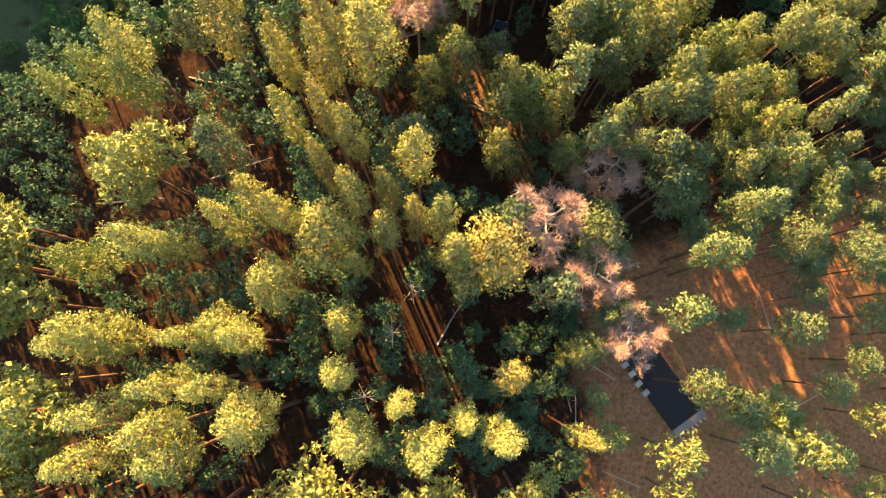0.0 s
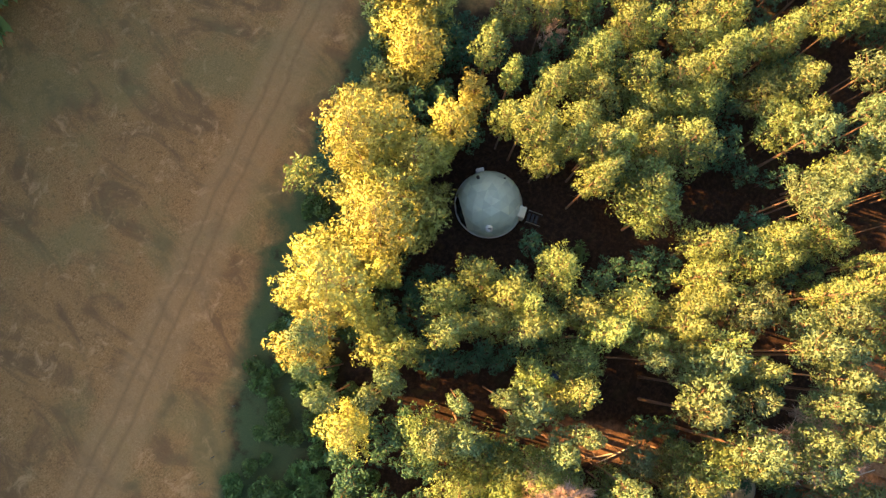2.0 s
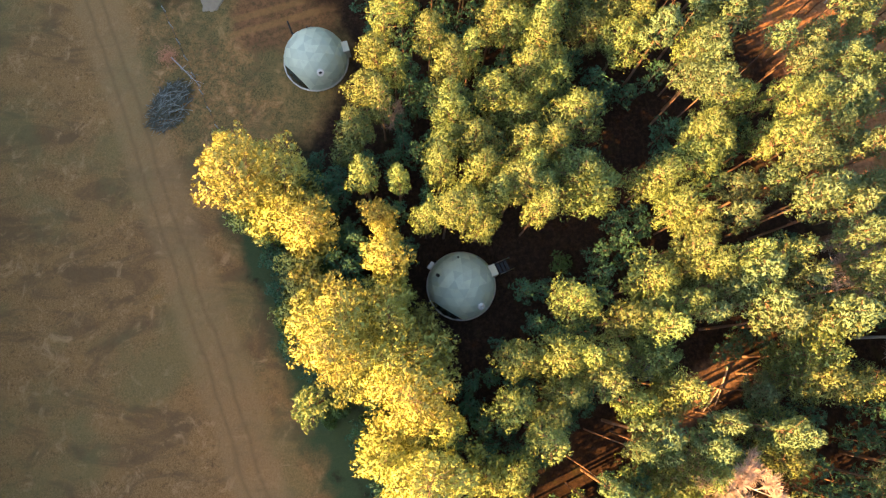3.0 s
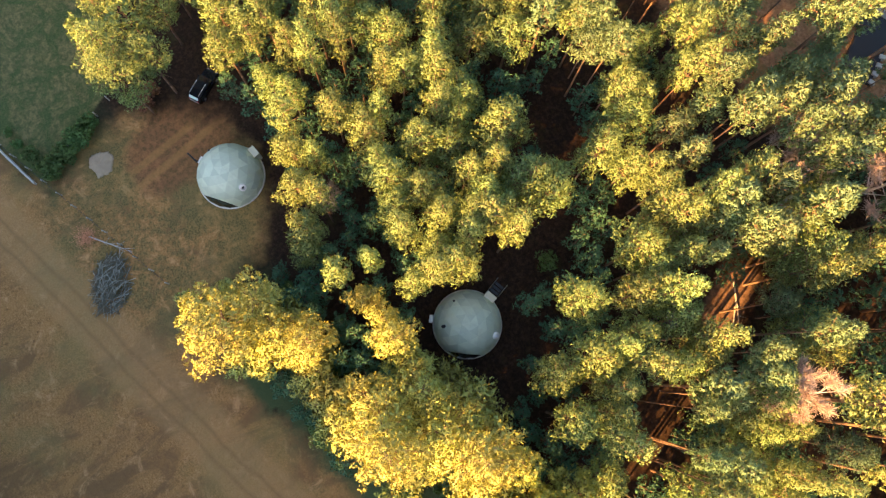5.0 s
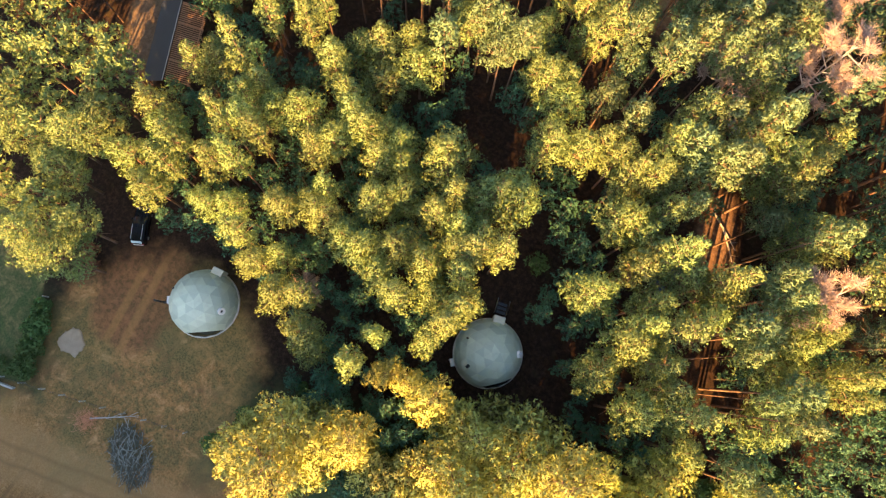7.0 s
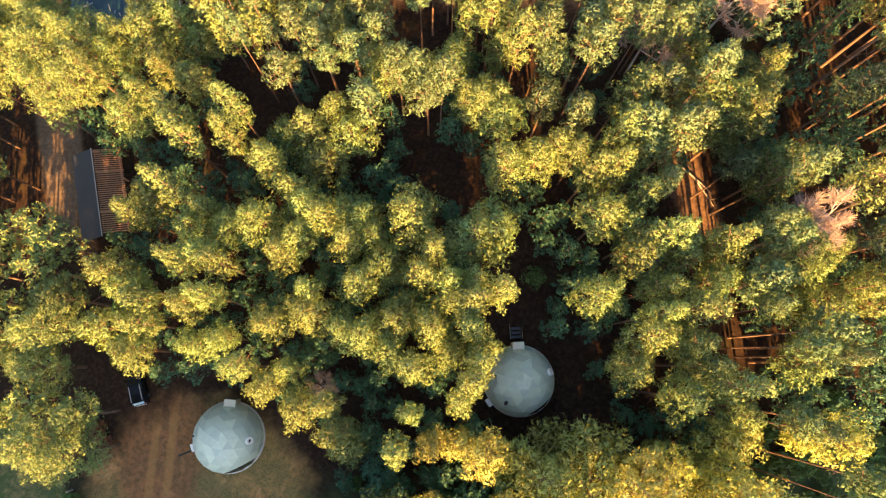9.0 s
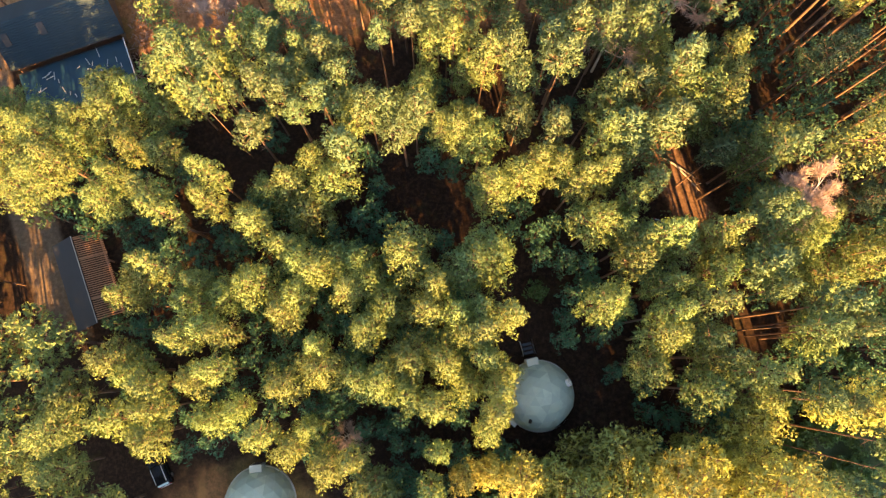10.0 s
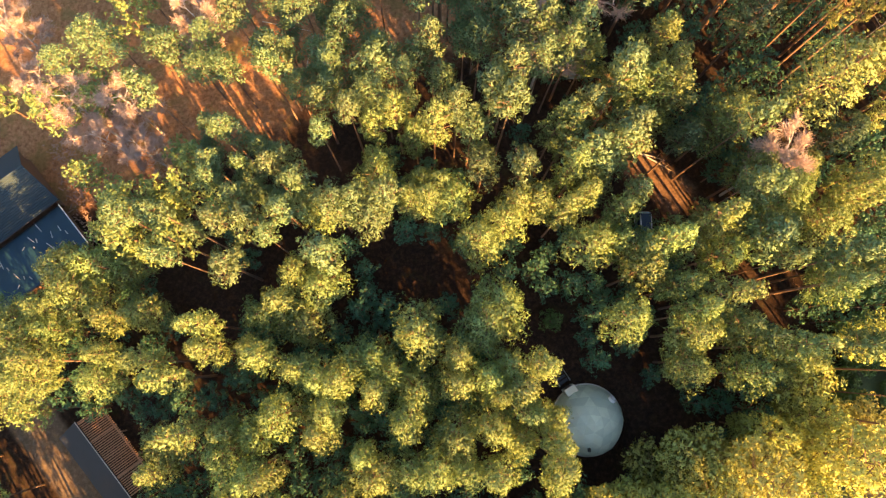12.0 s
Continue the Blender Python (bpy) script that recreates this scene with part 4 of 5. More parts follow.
# ---- dome tents ----
def dome_tent(x, y, window_way, porch_way, label):
    root = empty("dome_tent", on_ground(x, y))
    tagged(root, label, "tent", "dome tents")
    R = 4.0
    # round deck
    bm = bmesh.new()
    bmesh.ops.create_cone(bm, cap_ends=True, segments=48, radius1=R + 0.06, radius2=R + 0.06, depth=0.55, matrix=Matrix.Translation((0, 0, 0.0)))
    part("deck", bm, M_DECK, root)
    bm = bmesh.new()
    bmesh.ops.create_cone(bm, cap_ends=True, segments=48, radius1=R + 0.09, radius2=R + 0.03, depth=0.22, matrix=Matrix.Translation((0, 0, 0.39)))
    part("rim", bm, M_CANVAS_EDGE, root)
    base, rise = 0.5, 1.0
    turn = Matrix.Rotation(math.atan2(window_way[1], window_way[0]), 4, "Z")
    for name in ("cover", "window"):
        bm = bmesh.new()
        bmesh.ops.create_icosphere(bm, subdivisions=3, radius=R, matrix=turn)
        bmesh.ops.bisect_plane(bm, geom=bm.verts[:] + bm.edges[:] + bm.faces[:], plane_co=(0, 0, -0.02), plane_no=(0, 0, -1), clear_outer=True)
        w = Vector((window_way[0], window_way[1], 0)).normalized()
        # the clear panel: a low band that faces the field
        bmesh.ops.bisect_plane(bm, geom=bm.verts[:] + bm.edges[:] + bm.faces[:], plane_co=w * 3.3, plane_no=(w + Vector((0, 0, -0.10))).normalized())
        cut = Vector(w * 3.3)
        nrm = (w + Vector((0, 0, -0.10))).normalized()
        gone = []
        for f in bm.faces:
            c = f.calc_center_median()
            is_window = (c - cut).dot(nrm) > 0
            if is_window != (name == "window"):
                gone.append(f)
        bmesh.ops.delete(bm, geom=gone, context="FACES")
        bmesh.ops.translate(bm, verts=bm.verts[:], vec=(0, 0, base))
        if name == "cover":
            bmesh.ops.split_edges(bm, edges=bm.edges[:])
        part(name, bm, M_WINDOW if name == "window" else M_CANVAS, root, "dark clear panoramic panel" if name == "window" else "")
    # entrance porch
    a = math.degrees(math.atan2(porch_way[1], porch_way[0]))
    pm = pose(0, 0, 0, 0, 0, a)
    bm = bmesh.new()
    box(bm, 1.3, 1.35, 1.95, pm @ Matrix.Translation((3.72, 0, 0.27)), 0.06)
    porch = part("porch", bm, M_CREAM, root, "cream canvas entrance porch")
    bm = bmesh.new()
    box(bm, 0.06, 0.8, 1.7, pm @ Matrix.Translation((4.38, 0, 0.3)))
    part("door", bm, M_DARK, porch, "dark doorway panel")
    return root


def on_dome(root, name, direction, bm_fn, material, label=""):
    """A fitting set on the cover, its axis along the direction from the tent's middle."""
    d = Vector(direction).normalized()
    m = Matrix.Translation(d * 4.0 + Vector((0, 0, 0.5))) @ d.to_track_quat("Z", "Y").to_matrix().to_4x4()
    bm = bmesh.new()
    bm_fn(bm, m)
    return part(name, bm, material, root, label)


def ring(bm, m, outer=0.42, inner=0.22, depth=0.28):
    n = 20
    rows = []
    for r, z in ((outer, -0.15), (outer, depth), (inner, depth), (inner, -0.1)):
        rows.append([bm.verts.new(m @ Vector((r * math.cos(6.2832 * i / n), r * math.sin(6.2832 * i / n), z))) for i in range(n)])
    for a, b in zip(rows, rows[1:]):
        for i in range(n):
            bm.faces.new((a[i], a[(i + 1) % n], b[(i + 1) % n], b[i]))


def disc(bm, m, r=0.21, z=0.02):
    bmesh.ops.create_circle(bm, cap_ends=True, segments=18, radius=r, matrix=m @ Matrix.Translation((0, 0, z)))


tent_a = dome_tent(17.6, 47.2, (-0.83, 0.55), (1.6, -3.8), "grey-white geodesic dome tent in a shaded clearing")
vent = on_dome(tent_a, "vent", (-2.6, -2.0, 2.3), ring, M_WHITE, "white round vent collar")
on_dome(vent, "opening", (-2.6, -2.0, 2.3), disc, M_DARK)
on_dome(tent_a, "flue_cap", (1.0, 2.9, 2.9), lambda bm, m: bmesh.ops.create_cone(bm, cap_ends=True, segments=14, radius1=0.22, radius2=0.18, depth=0.5, matrix=m), M_DARK, "black stove flue")
on_dome(tent_a, "small_vent", (2.9, 0.4, 2.6), lambda bm, m: bmesh.ops.create_cone(bm, cap_ends=True, segments=12, radius1=0.12, radius2=0.1, depth=0.3, matrix=m), M_DARK)
bm = bmesh.new()
box(bm, 0.9, 0.45, 0.8, pose(2.5, 3.5, 0.0, 0, 0, -35), 0.04)
part("air_unit", bm, M_WHITE, tent_a, "white outdoor air conditioning unit")

tent_b = dome_tent(46.8, 64.4, (-0.70, 0.71), (1.0, -3.9), "grey-white geodesic dome tent on dry grass near the car")
vent = on_dome(tent_b, "vent", (-2.75, -0.9, 2.6), ring, M_WHITE, "white round vent collar")
on_dome(vent, "opening", (-2.75, -0.9, 2.6), disc, M_DARK)
on_dome(tent_b, "small_vent", (3.3, 0.8, 2.2), lambda bm, m: bmesh.ops.create_cone(bm, cap_ends=True, segments=12, radius1=0.12, radius2=0.1, depth=0.3, matrix=m), M_DARK)
bm = bmesh.new()
rod(bm, (3.3, 2.7, 0.6), (3.75, 3.05, 0.8), 0.11, 0.11, 10)
rod(bm, (3.75, 3.05, 0.0), (3.75, 3.05, 3.3), 0.11, 0.11, 10)
part("flue", bm, M_DARK, tent_b, "black stovepipe beside the cover")
bm = bmesh.new()
box(bm, 0.9, 0.45, 0.8, pose(3.4, 2.4, 0.0, 0, 0, -50), 0.04)
part("air_unit", bm, M_WHITE, tent_b, "white outdoor air conditioning unit")


def porch_steps(x, y, turn):
    """An open stair of dark boards before the porch."""
    root = empty("porch_steps", on_ground(x, y, turn))
    tagged(root, "dark timber stair with side rails before the porch", "steps")
    for i in range(3):
        bm = bmesh.new()
        box(bm, 0.32, 1.3, 0.05, Matrix.Translation((-0.6 + i * 0.5, 0, 0.30 - 0.11 * i)))
        part("tread", bm, M_DARK, root)
    for s in (-1, 1):
        bm = bmesh.new()
        rod(bm, (-0.8, s * 0.7, 1.2), (0.9, s * 0.7, 1.0), 0.04, 0.04, 6)
        part("rail", bm, M_CHROME, root, "pale metal rail")
        for xx in (-0.8, 0.9):
            bm = bmesh.new()
            rod(bm, (xx, s * 0.7, -0.1), (xx, s * 0.7, 1.15 if xx < 0 else 1.0), 0.04, 0.04, 6)
            part("post", bm, M_DARK, root)
    return root


porch_steps(17.6 + 5.6 * 0.388, 47.2 - 5.6 * 0.922, -67)


# ---- car ----
def car(x, y, turn, material, label):
    root = empty("car", on_ground(x, y, turn))
    tagged(root, label, "car")

    def shell(name, sections, mat, parent=root, label=""):
        bm = bmesh.new()
        rings = []
        for px, half, z0, z1, inset in sections:
            rings.append([bm.verts.new(v) for v in ((px, -half, z0), (px, half, z0), (px, half, z1 - inset), (px, half - inset, z1), (px, -half + inset, z1), (px, -half, z1 - inset))])
        for a, b in zip(rings, rings[1:]):
            for i in range(6):
                bm.faces.new((a[i], a[(i + 1) % 6], b[(i + 1) % 6], b[i]))
        bm.faces.new(rings[0][::-1])
        bm.faces.new(rings[-1])
        bmesh.ops.recalc_face_normals(bm, faces=bm.faces[:])
        return part(name, bm, mat, parent, label)

    body = shell("body", [(-2.3, 0.80, 0.4, 0.9, 0.1), (-2.15, 0.90, 0.3, 1.02, 0.1), (-0.9, 0.93, 0.28, 1.02, 0.1), (0.7, 0.93, 0.28, 1.0, 0.1),
                          (1.9, 0.90, 0.3, 0.92, 0.12), (2.3, 0.74, 0.4, 0.75, 0.1)], material)
    shell("windows", [(-2.1, 0.80, 1.0, 1.05, 0.03), (-1.9, 0.80, 1.0, 1.5, 0.05), (0.2, 0.80, 1.0, 1.52, 0.05), (1.05, 0.82, 0.98, 1.03, 0.03)], M_GLASS, body)
    shell("roof", [(-1.95, 0.66, 1.48, 1.56, 0.05), (-1.0, 0.70, 1.52, 1.66, 0.08), (0.0, 0.68, 1.5, 1.60, 0.06), (0.2, 0.64, 1.48, 1.54, 0.04)], material)
    for s in (-1, 1):
        bm = bmesh.new()
        rod(bm, (-1.8, s * 0.62, 1.68), (0.0, s * 0.62, 1.68), 0.028, 0.028, 6)
        for xx in (-1.75, -0.05):
            rod(bm, (xx, s * 0.62, 1.55), (xx, s * 0.62, 1.69), 0.025, 0.025, 6)
        part("roof_rail", bm, M_WHITE, root, "bright roof rail")
        if s == 1:
            bm = bmesh.new()
            # pale pane, coloured like the sky it would mirror
            box(bm, 0.46, 1.25, 0.03, pose(-2.10, 0, 1.30, 0, -62, 0), 0.01)
            part("rear_window", bm, M_SKYLIGHT, body, "rear window mirroring the pale sky")
        bm = bmesh.new()
        box(bm, 0.2, 0.16, 0.14, Matrix.Translation((0.75, s * 1.02, 1.0)), 0.03)
        part("wing_mirror", bm, material, body)
        bm = bmesh.new()
        box(bm, 0.12, 0.36, 0.16, Matrix.Translation((2.18, s * 0.58, 0.66)), 0.03)
        part("headlight", bm, M_CHROME, body, "clear headlight")
        bm = bmesh.new()
        box(bm, 0.1, 0.3, 0.2, Matrix.Translation((-2.28, s * 0.6, 0.75)), 0.03)
        part("tail_light", bm, plain("red_lamp_glass", (0.3, 0.02, 0.02), 0.2), body)
        for xx in (-1.4, 1.42):
            bm = bmesh.new()
            bmesh.ops.create_cone(bm, cap_ends=True, segments=20, radius1=0.35, radius2=0.35, depth=0.24, matrix=pose(xx, s * 0.84, 0.35, 90))
            wheel = part("wheel", bm, M_RUBBER, root)
            bm = bmesh.new()
            bmesh.ops.create_cone(bm, cap_ends=True, segments=14, radius1=0.22, radius2=0.2, depth=0.26, matrix=pose(xx, s * 0.85, 0.35, 90))
            part("rim", bm, M_CHROME, wheel)
    bm = bmesh.new()
    box(bm, 0.14, 1.2, 0.22, Matrix.Translation((-2.3, 0, 0.55)), 0.03)
    part("bumper", bm, M_CHROME, body, "pale rear bumper and plate")
    return root


car(59.25, 62.65, -54, M_CARPAINT, "black estate car with roof rails parked on bare ground")
car(7.1, 26.9, 82, plain("dark_blue_paint", (0.012, 0.03, 0.06), 0.3), "dark blue car parked in deep shade under pines")


# ---- house with tiled roof and flat annexe ----
def house():
    ax, ay = 75.6, 12.4
    ux, uy = 0.857, 0.515          # along the eave, away from the wood
    root = empty("house", pose(ax, ay, gz(82, 15) - 0.1, 0, 0, math.degrees(math.atan2(uy, ux))))
    tagged(root, "house with dark slate roof and blue-black flat annexe roof", "house")
    # local x runs along the eave, local y towards the annexe side is positive after the quarter turn
    L, D, eave, rise = 14.0, 8.6, 3.6, 3.2
    bm = bmesh.new()
    box(bm, L - 0.8, D - 1.0, eave, Matrix.Translation((L / 2, -D / 2, 0)))
    part("wall", bm, M_WALL, root)
    # two roof slopes with rows of tiles
    for s, name in ((1, "roof"), (-1, "roof")):
        n = 20
        y0, y1 = (0.0, -D / 2) if s == 1 else (-D, -D / 2)
        bm = bmesh.new()
        v = [bm.verts.new(p) for p in ((-0.35, y0, eave - 0.04), (L, y0, eave - 0.04), (L, y1, eave + rise - 0.04), (-0.35, y1, eave + rise - 0.04))]
        bm.faces.new(v)
        slope = part(name, bm, M_TILE, root, "slope of dark slate-blue tiles in even rows")
        ya, yb = (y1 - y0) / n, rise / n
        bm = bmesh.new()
        q = [(-0.4, 0, 0.09), (L + 0.02, 0, 0.09), (L + 0.02, ya * 1.1, yb * 1.1 + 0.01), (-0.4, ya * 1.1, yb * 1.1 + 0.01), (-0.4, 0, -0.02), (L + 0.02, 0, -0.02)]
        v = [bm.verts.new(p) for p in q]
        bm.faces.new(v[:4])
        bm.faces.new((v[4], v[5], v[1], v[0]))
        bmesh.ops.recalc_face_normals(bm, faces=bm.faces[:])
        me = mesh_of("tile_course", bm, M_TILE)
        for i in range(n):
            ob = new("tile_course", me)
            ob.parent = slope
            ob.matrix_basis = Matrix.Translation((0, y0 + ya * i, eave + yb * i))
        if s == 1:
            tilt = math.degrees(math.atan2(rise, D / 2))
            for xx in (8.2, 12.6):
                bm = bmesh.new()
                box(bm, 0.84, 1.5, 0.1, pose(xx, -2.7, eave + rise * 2.7 / (D / 2) + 0.05, -tilt), 0.02)
                sk = part("skylight", bm, M_DARK, slope, "roof window with dark frame")
                bm = bmesh.new()
                box(bm, 0.72, 1.36, 0.03, pose(xx, -2.7, eave + rise * 2.7 / (D / 2) + 0.13, -tilt))
                part("pane", bm, M_SKYLIGHT, sk)
    for xx in (-0.3, L - 0.4):
        bm = bmesh.new()
        v = [bm.verts.new(p) for p in ((xx + 0.2, -0.4, eave - 0.3), (xx + 0.2, -D + 0.4, eave - 0.3), (xx + 0.2, -D / 2, eave + rise - 0.15))]
        bm.faces.new(v)
        r = bmesh.ops.extrude_face_region(bm, geom=bm.faces[:])
        bmesh.ops.translate(bm, verts=[e for e in r["geom"] if isinstance(e, bmesh.types.BMVert)], vec=(0.15, 0, 0))
        part("gable", bm, M_WALL, root)
    bm = bmesh.new()
    rod(bm, (-0.5, 0.06, eave - 0.02), (L, 0.06, eave - 0.02), 0.08, 0.08, 8)
    part("gutter", bm, M_DARK, root)
    # annexe
    aw, ad = L - 0.6, 6.6
    bm = bmesh.new()
    box(bm, aw - 0.5, ad - 0.5, 2.5, Matrix.Translation((aw / 2 + 0.3, ad / 2, 0)))
    part("annexe_wall", bm, M_WALL, root)
    bm = bmesh.new()
    box(bm, aw, ad, 0.22, Matrix.Translation((aw / 2 + 0.3, ad / 2 + 0.12, 2.5)), 0.04)
    flat = part("flat_roof", bm, M_FELT, root, "blue-black flat felt roof strewn with pale scraps")
    for ya in (ad + 0.1, 0.25):
        bm = bmesh.new()
        box(bm, aw, 0.12, 0.1, Matrix.Translation((aw / 2 + 0.3, ya, 2.721)))
        part("roof_edge", bm, M_DARK, flat)
    bm = bmesh.new()
    rod(bm, (0.15, 0.2, 2.95), (0.15, ad - 0.2, 2.95), 0.07, 0.07, 8)
    part("edge_pipe", bm, M_WHITE, flat, "pale pipe along the roof edge")
    return root


HOUSE = house()


def rubble():
    """Offcuts, bricks and leaves thrown down beside the gable."""
    rng = random.Random(31)
    bm = bmesh.new()
    for i in range(330):
        t = rng.random()
        x, y = 74.6 - 6.5 * (t - 0.5) * -0.55 + rng.gauss(0, 0.9), 11.0 + (t - 0.5) * -15.0 + rng.gauss(0, 0.6)
        k = rng.choice((0.12, 0.2, 0.3, 0.7))
        box(bm, k * rng.uniform(0.7, 1.4), 0.1 * rng.uniform(0.7, 1.6), 0.05, pose(x, y, gz(x, y) + rng.uniform(0, 0.12), rng.uniform(-12, 12), rng.uniform(-12, 12), rng.uniform(0, 180)))
    ob = part("rubble", bm, plain("broken_timber", (0.30, 0.20, 0.15), 0.9, 0.6, 1.3))
    tagged(ob, "scattered timber offcuts and broken bricks beside the house", "rubble", kind="stuff")


rubble()


def scraps():
    """Pale laths and scraps left on the flat roof."""
    rng = random.Random(21)
    m0 = HOUSE.matrix_basis
    for i in range(26):
        bm = bmesh.new()
        ln = rng.choice((0.25, 0.5, 0.9, 1.3)) * rng.uniform(0.8, 1.2)
        box(bm, ln, 0.09 if ln > 0.4 else 0.2, 0.05, pose(0, 0, 0, 0, 0, rng.choice((80, 95, 100, 20)) + rng.uniform(-12, 12)))
        ob = part("lath", bm, M_STONE)
        ob.matrix_basis = m0 @ Matrix.Translation((rng.uniform(1.0, 12.5), rng.uniform(0.8, 6.0), 2.722))
        tagged(ob, "pale wooden lath lying on the dark felt roof", "lath", "laths on the roof")


scraps()


# ---- shed with one felted slope and one slope of open battens ----
def shed():
    ax, ay, bx, by = 74.9, 38.6, 69.4, 47.6
    ln = math.hypot(bx - ax, by - ay)
    root = empty("shed", pose(ax, ay, gz(73, 42) - 0.1, 0, 0, math.degrees(math.atan2(by - ay, bx - ax))))
    tagged(root, "unfinished shed with felted slope and open roof battens", "shed")
    half, eave, ridge = 2.9, 2.1, 3.3
    for s in (-1, 1):
        for i in range(4):
            bm = bmesh.new()
            box(bm, 0.14, 0.14, eave + 0.05, Matrix.Translation((0.3 + i * (ln - 0.6) / 3, s * (half - 0.3), 0)))
            part("post", bm, M_TIMBER, root)
        bm = bmesh.new()
        box(bm, ln, 0.12, 0.16, Matrix.Translation((ln / 2, s * (half - 0.3), eave - 0.05)))
        part("beam", bm, M_TIMBER, root)
    bm = bmesh.new()
    tilt = math.degrees(math.atan2(ridge - eave, half))
    box(bm, ln + 0.4, math.hypot(half, ridge - eave) + 0.1, 0.06, pose(ln / 2, -half / 2, (eave + ridge) / 2 + 0.1, tilt))
    part("felted_slope", bm, M_SHEDFELT, root, "slope covered with dark felt")
    bm = bmesh.new()
    box(bm, ln + 0.4, 0.09, 0.05, Matrix.Translation((ln / 2, -0.03, ridge + 0.16)))
    part("ridge_board", bm, M_STONE, root, "pale ridge board")
    for i in range(5):
        bm = bmesh.new()
        box(bm, 0.1, math.hypot(half, ridge - eave), 0.14, pose(0.2 + i * (ln - 0.4) / 4, half / 2, (eave + ridge) / 2 - 0.08, -tilt))
        part("rafter", bm, M_TIMBER, root)
    n = 40
    bm = bmesh.new()
    box(bm, 0.12, math.hypot(half, ridge - eave) - 0.1, 0.045)
    me = mesh_of("batten", bm, M_TIMBER)
    for i in range(n):
        ob = new("batten", me)
        ob.parent = root
        ob.matrix_basis = pose(0.05 + i * ln / n, half / 2 + 0.05, (eave + ridge) / 2 + 0.08, -tilt)
    return root


shed()


# ---- small things ----
def ruin():
    """A low foundation, its pit's shade put in as black, with pale blocks along one side."""
    ang = math.degrees(math.atan2(-8.6, 5.9))
    root = empty("foundation", on_ground(23.0, -11.6, ang))
    tagged(root, "low rectangular foundation under black sheeting with pale blocks", "foundation")
    # black slab added in place of the pit's inner shadow
    bm = bmesh.new()
    box(bm, 9.6, 4.2, 0.5, Matrix.Translation((4.6, -0.3, -0.2)), 0.05)
    part("sheeting", bm, M_PIT, root, "black sheeting over the foundation")
    for i in range(4):
        bm = bmesh.new()
        box(bm, 0.62, 0.80, 0.62, Matrix.Translation((0.2 + i * 1.32, -2.45 + 0.05 * (i % 2), -0.1)) @ Matrix.Rotation(0.08 * (i - 1), 4, "Z"), 0.04)
        part("block", bm, M_STONE, root)
    bm = bmesh.new()
    box(bm, 0.85, 4.3, 0.55, Matrix.Translation((9.75, -0.3, -0.15)), 0.03)
    part("end_slab", bm, plain("weathered_concrete", (0.24, 0.23, 0.22), 0.9, 0.3, 2.5, bump=0.4), root, "grey weathered concrete kerb")
    for i in range(7):
        bm = bmesh.new()
        box(bm, 0.5, 0.14, 0.45, Matrix.Translation((10.35, -2.1 + i * 0.6, -0.15)), 0.02)
        part("rib", bm, M_STONE, root)
    bm = bmesh.new()
    box(bm, 2.5, 1.15, 0.42, Matrix.Translation((7.9, 2.3, -0.15)), 0.03)
    part("step", bm, M_PIT, root)
    bm = bmesh.new()
    bmesh.ops.create_cone(bm, cap_ends=True, segments=18, radius1=0.36, radius2=0.33, depth=0.1, matrix=Matrix.Translation((1.9, -0.4, 0.34)))
    part("lid", bm, M_STONE, root, "small round pale lid")
    # sandy mound, added where only a birch's haze lies, and poles left beside it
    rng = random.Random(21)
    bm = bmesh.new()
    bmesh.ops.create_icosphere(bm, subdivisions=3, radius=1.0)
    for v in bm.verts:
        k = 1 + 0.35 * noise.noise(v.co * 1.7)
        v.co = Vector((v.co.x * 0.9 * k, v.co.y * 1.4 * k, max(-0.2, v.co.z) * 0.35 * k))
    ob = part("sand_mound", bm, plain("pale_sandy_spoil", (0.20, 0.15, 0.11), 0.95, 0.25, 2.0, bump=0.5), None, smooth=True)
    ob.matrix_basis = on_ground(21.5, -9.4)
    tagged(ob, "low heap of pale sandy spoil beside the foundation", "sand mound")
    for i in range(16):
        x, y = rng.uniform(14, 46), rng.uniform(-27, 1)
        if 20 < x < 31 and -22 < y < -9:
            continue
        bm = bmesh.new()
        a = rng.uniform(0, 3.14)
        n = rng.uniform(1.8, 4.2)
        d = Vector((math.cos(a) * n, math.sin(a) * n, 0.25))
        rod(bm, -d, d * 0.2, 0.07, 0.05, 6)
        rod(bm, d * 0.2, d, 0.05, 0.02, 6)
        rod(bm, d * 0.3, d * 0.3 + Vector((-d.y, d.x, 0.5)) * 0.25, 0.03, 0.012, 5)
        ob = part("fallen_pole", bm, M_DEAD)
        ob.matrix_basis = on_ground(x, y, 0, 0.22)
        tagged(ob, "thin bleached trunk lying on the forest floor", "fallen trunk", "fallen poles")


ruin()


def lane_poles():
    for x, y, turn, n in ((5.2, 17.6, 155, 2.6), (4.0, 18.7, 140, 2.2), (-24.0, 10.0, 20, 4.0), (-33.0, 14.0, 35, 3.6), (-27.5, 20.5, -15, 3.2), (-36.0, 6.0, 5, 3.8), (0.5, -8.5, 60, 2.6)):
        bm = bmesh.new()
        rod(bm, (-n, 0, 0), (n * 0.3, 0.06, 0.05), 0.11, 0.09, 7)
        rod(bm, (n * 0.3, 0.06, 0.05), (n, -0.05, 0.2), 0.09, 0.04, 7)
        for k in (0.4, 0.6, 0.8):
            rod(bm, (n * k, 0, 0.1), (n * k + 0.3, 0.6 if k == 0.6 else -0.6, 0.5), 0.03, 0.01, 4)
        ob = part("fallen_pole", bm, M_DEAD)
        ob.matrix_basis = on_ground(x, y, turn, 0.1)
        tagged(ob, "bleached fallen pine trunk with short broken branches", "fallen trunk", "fallen poles")


lane_poles()


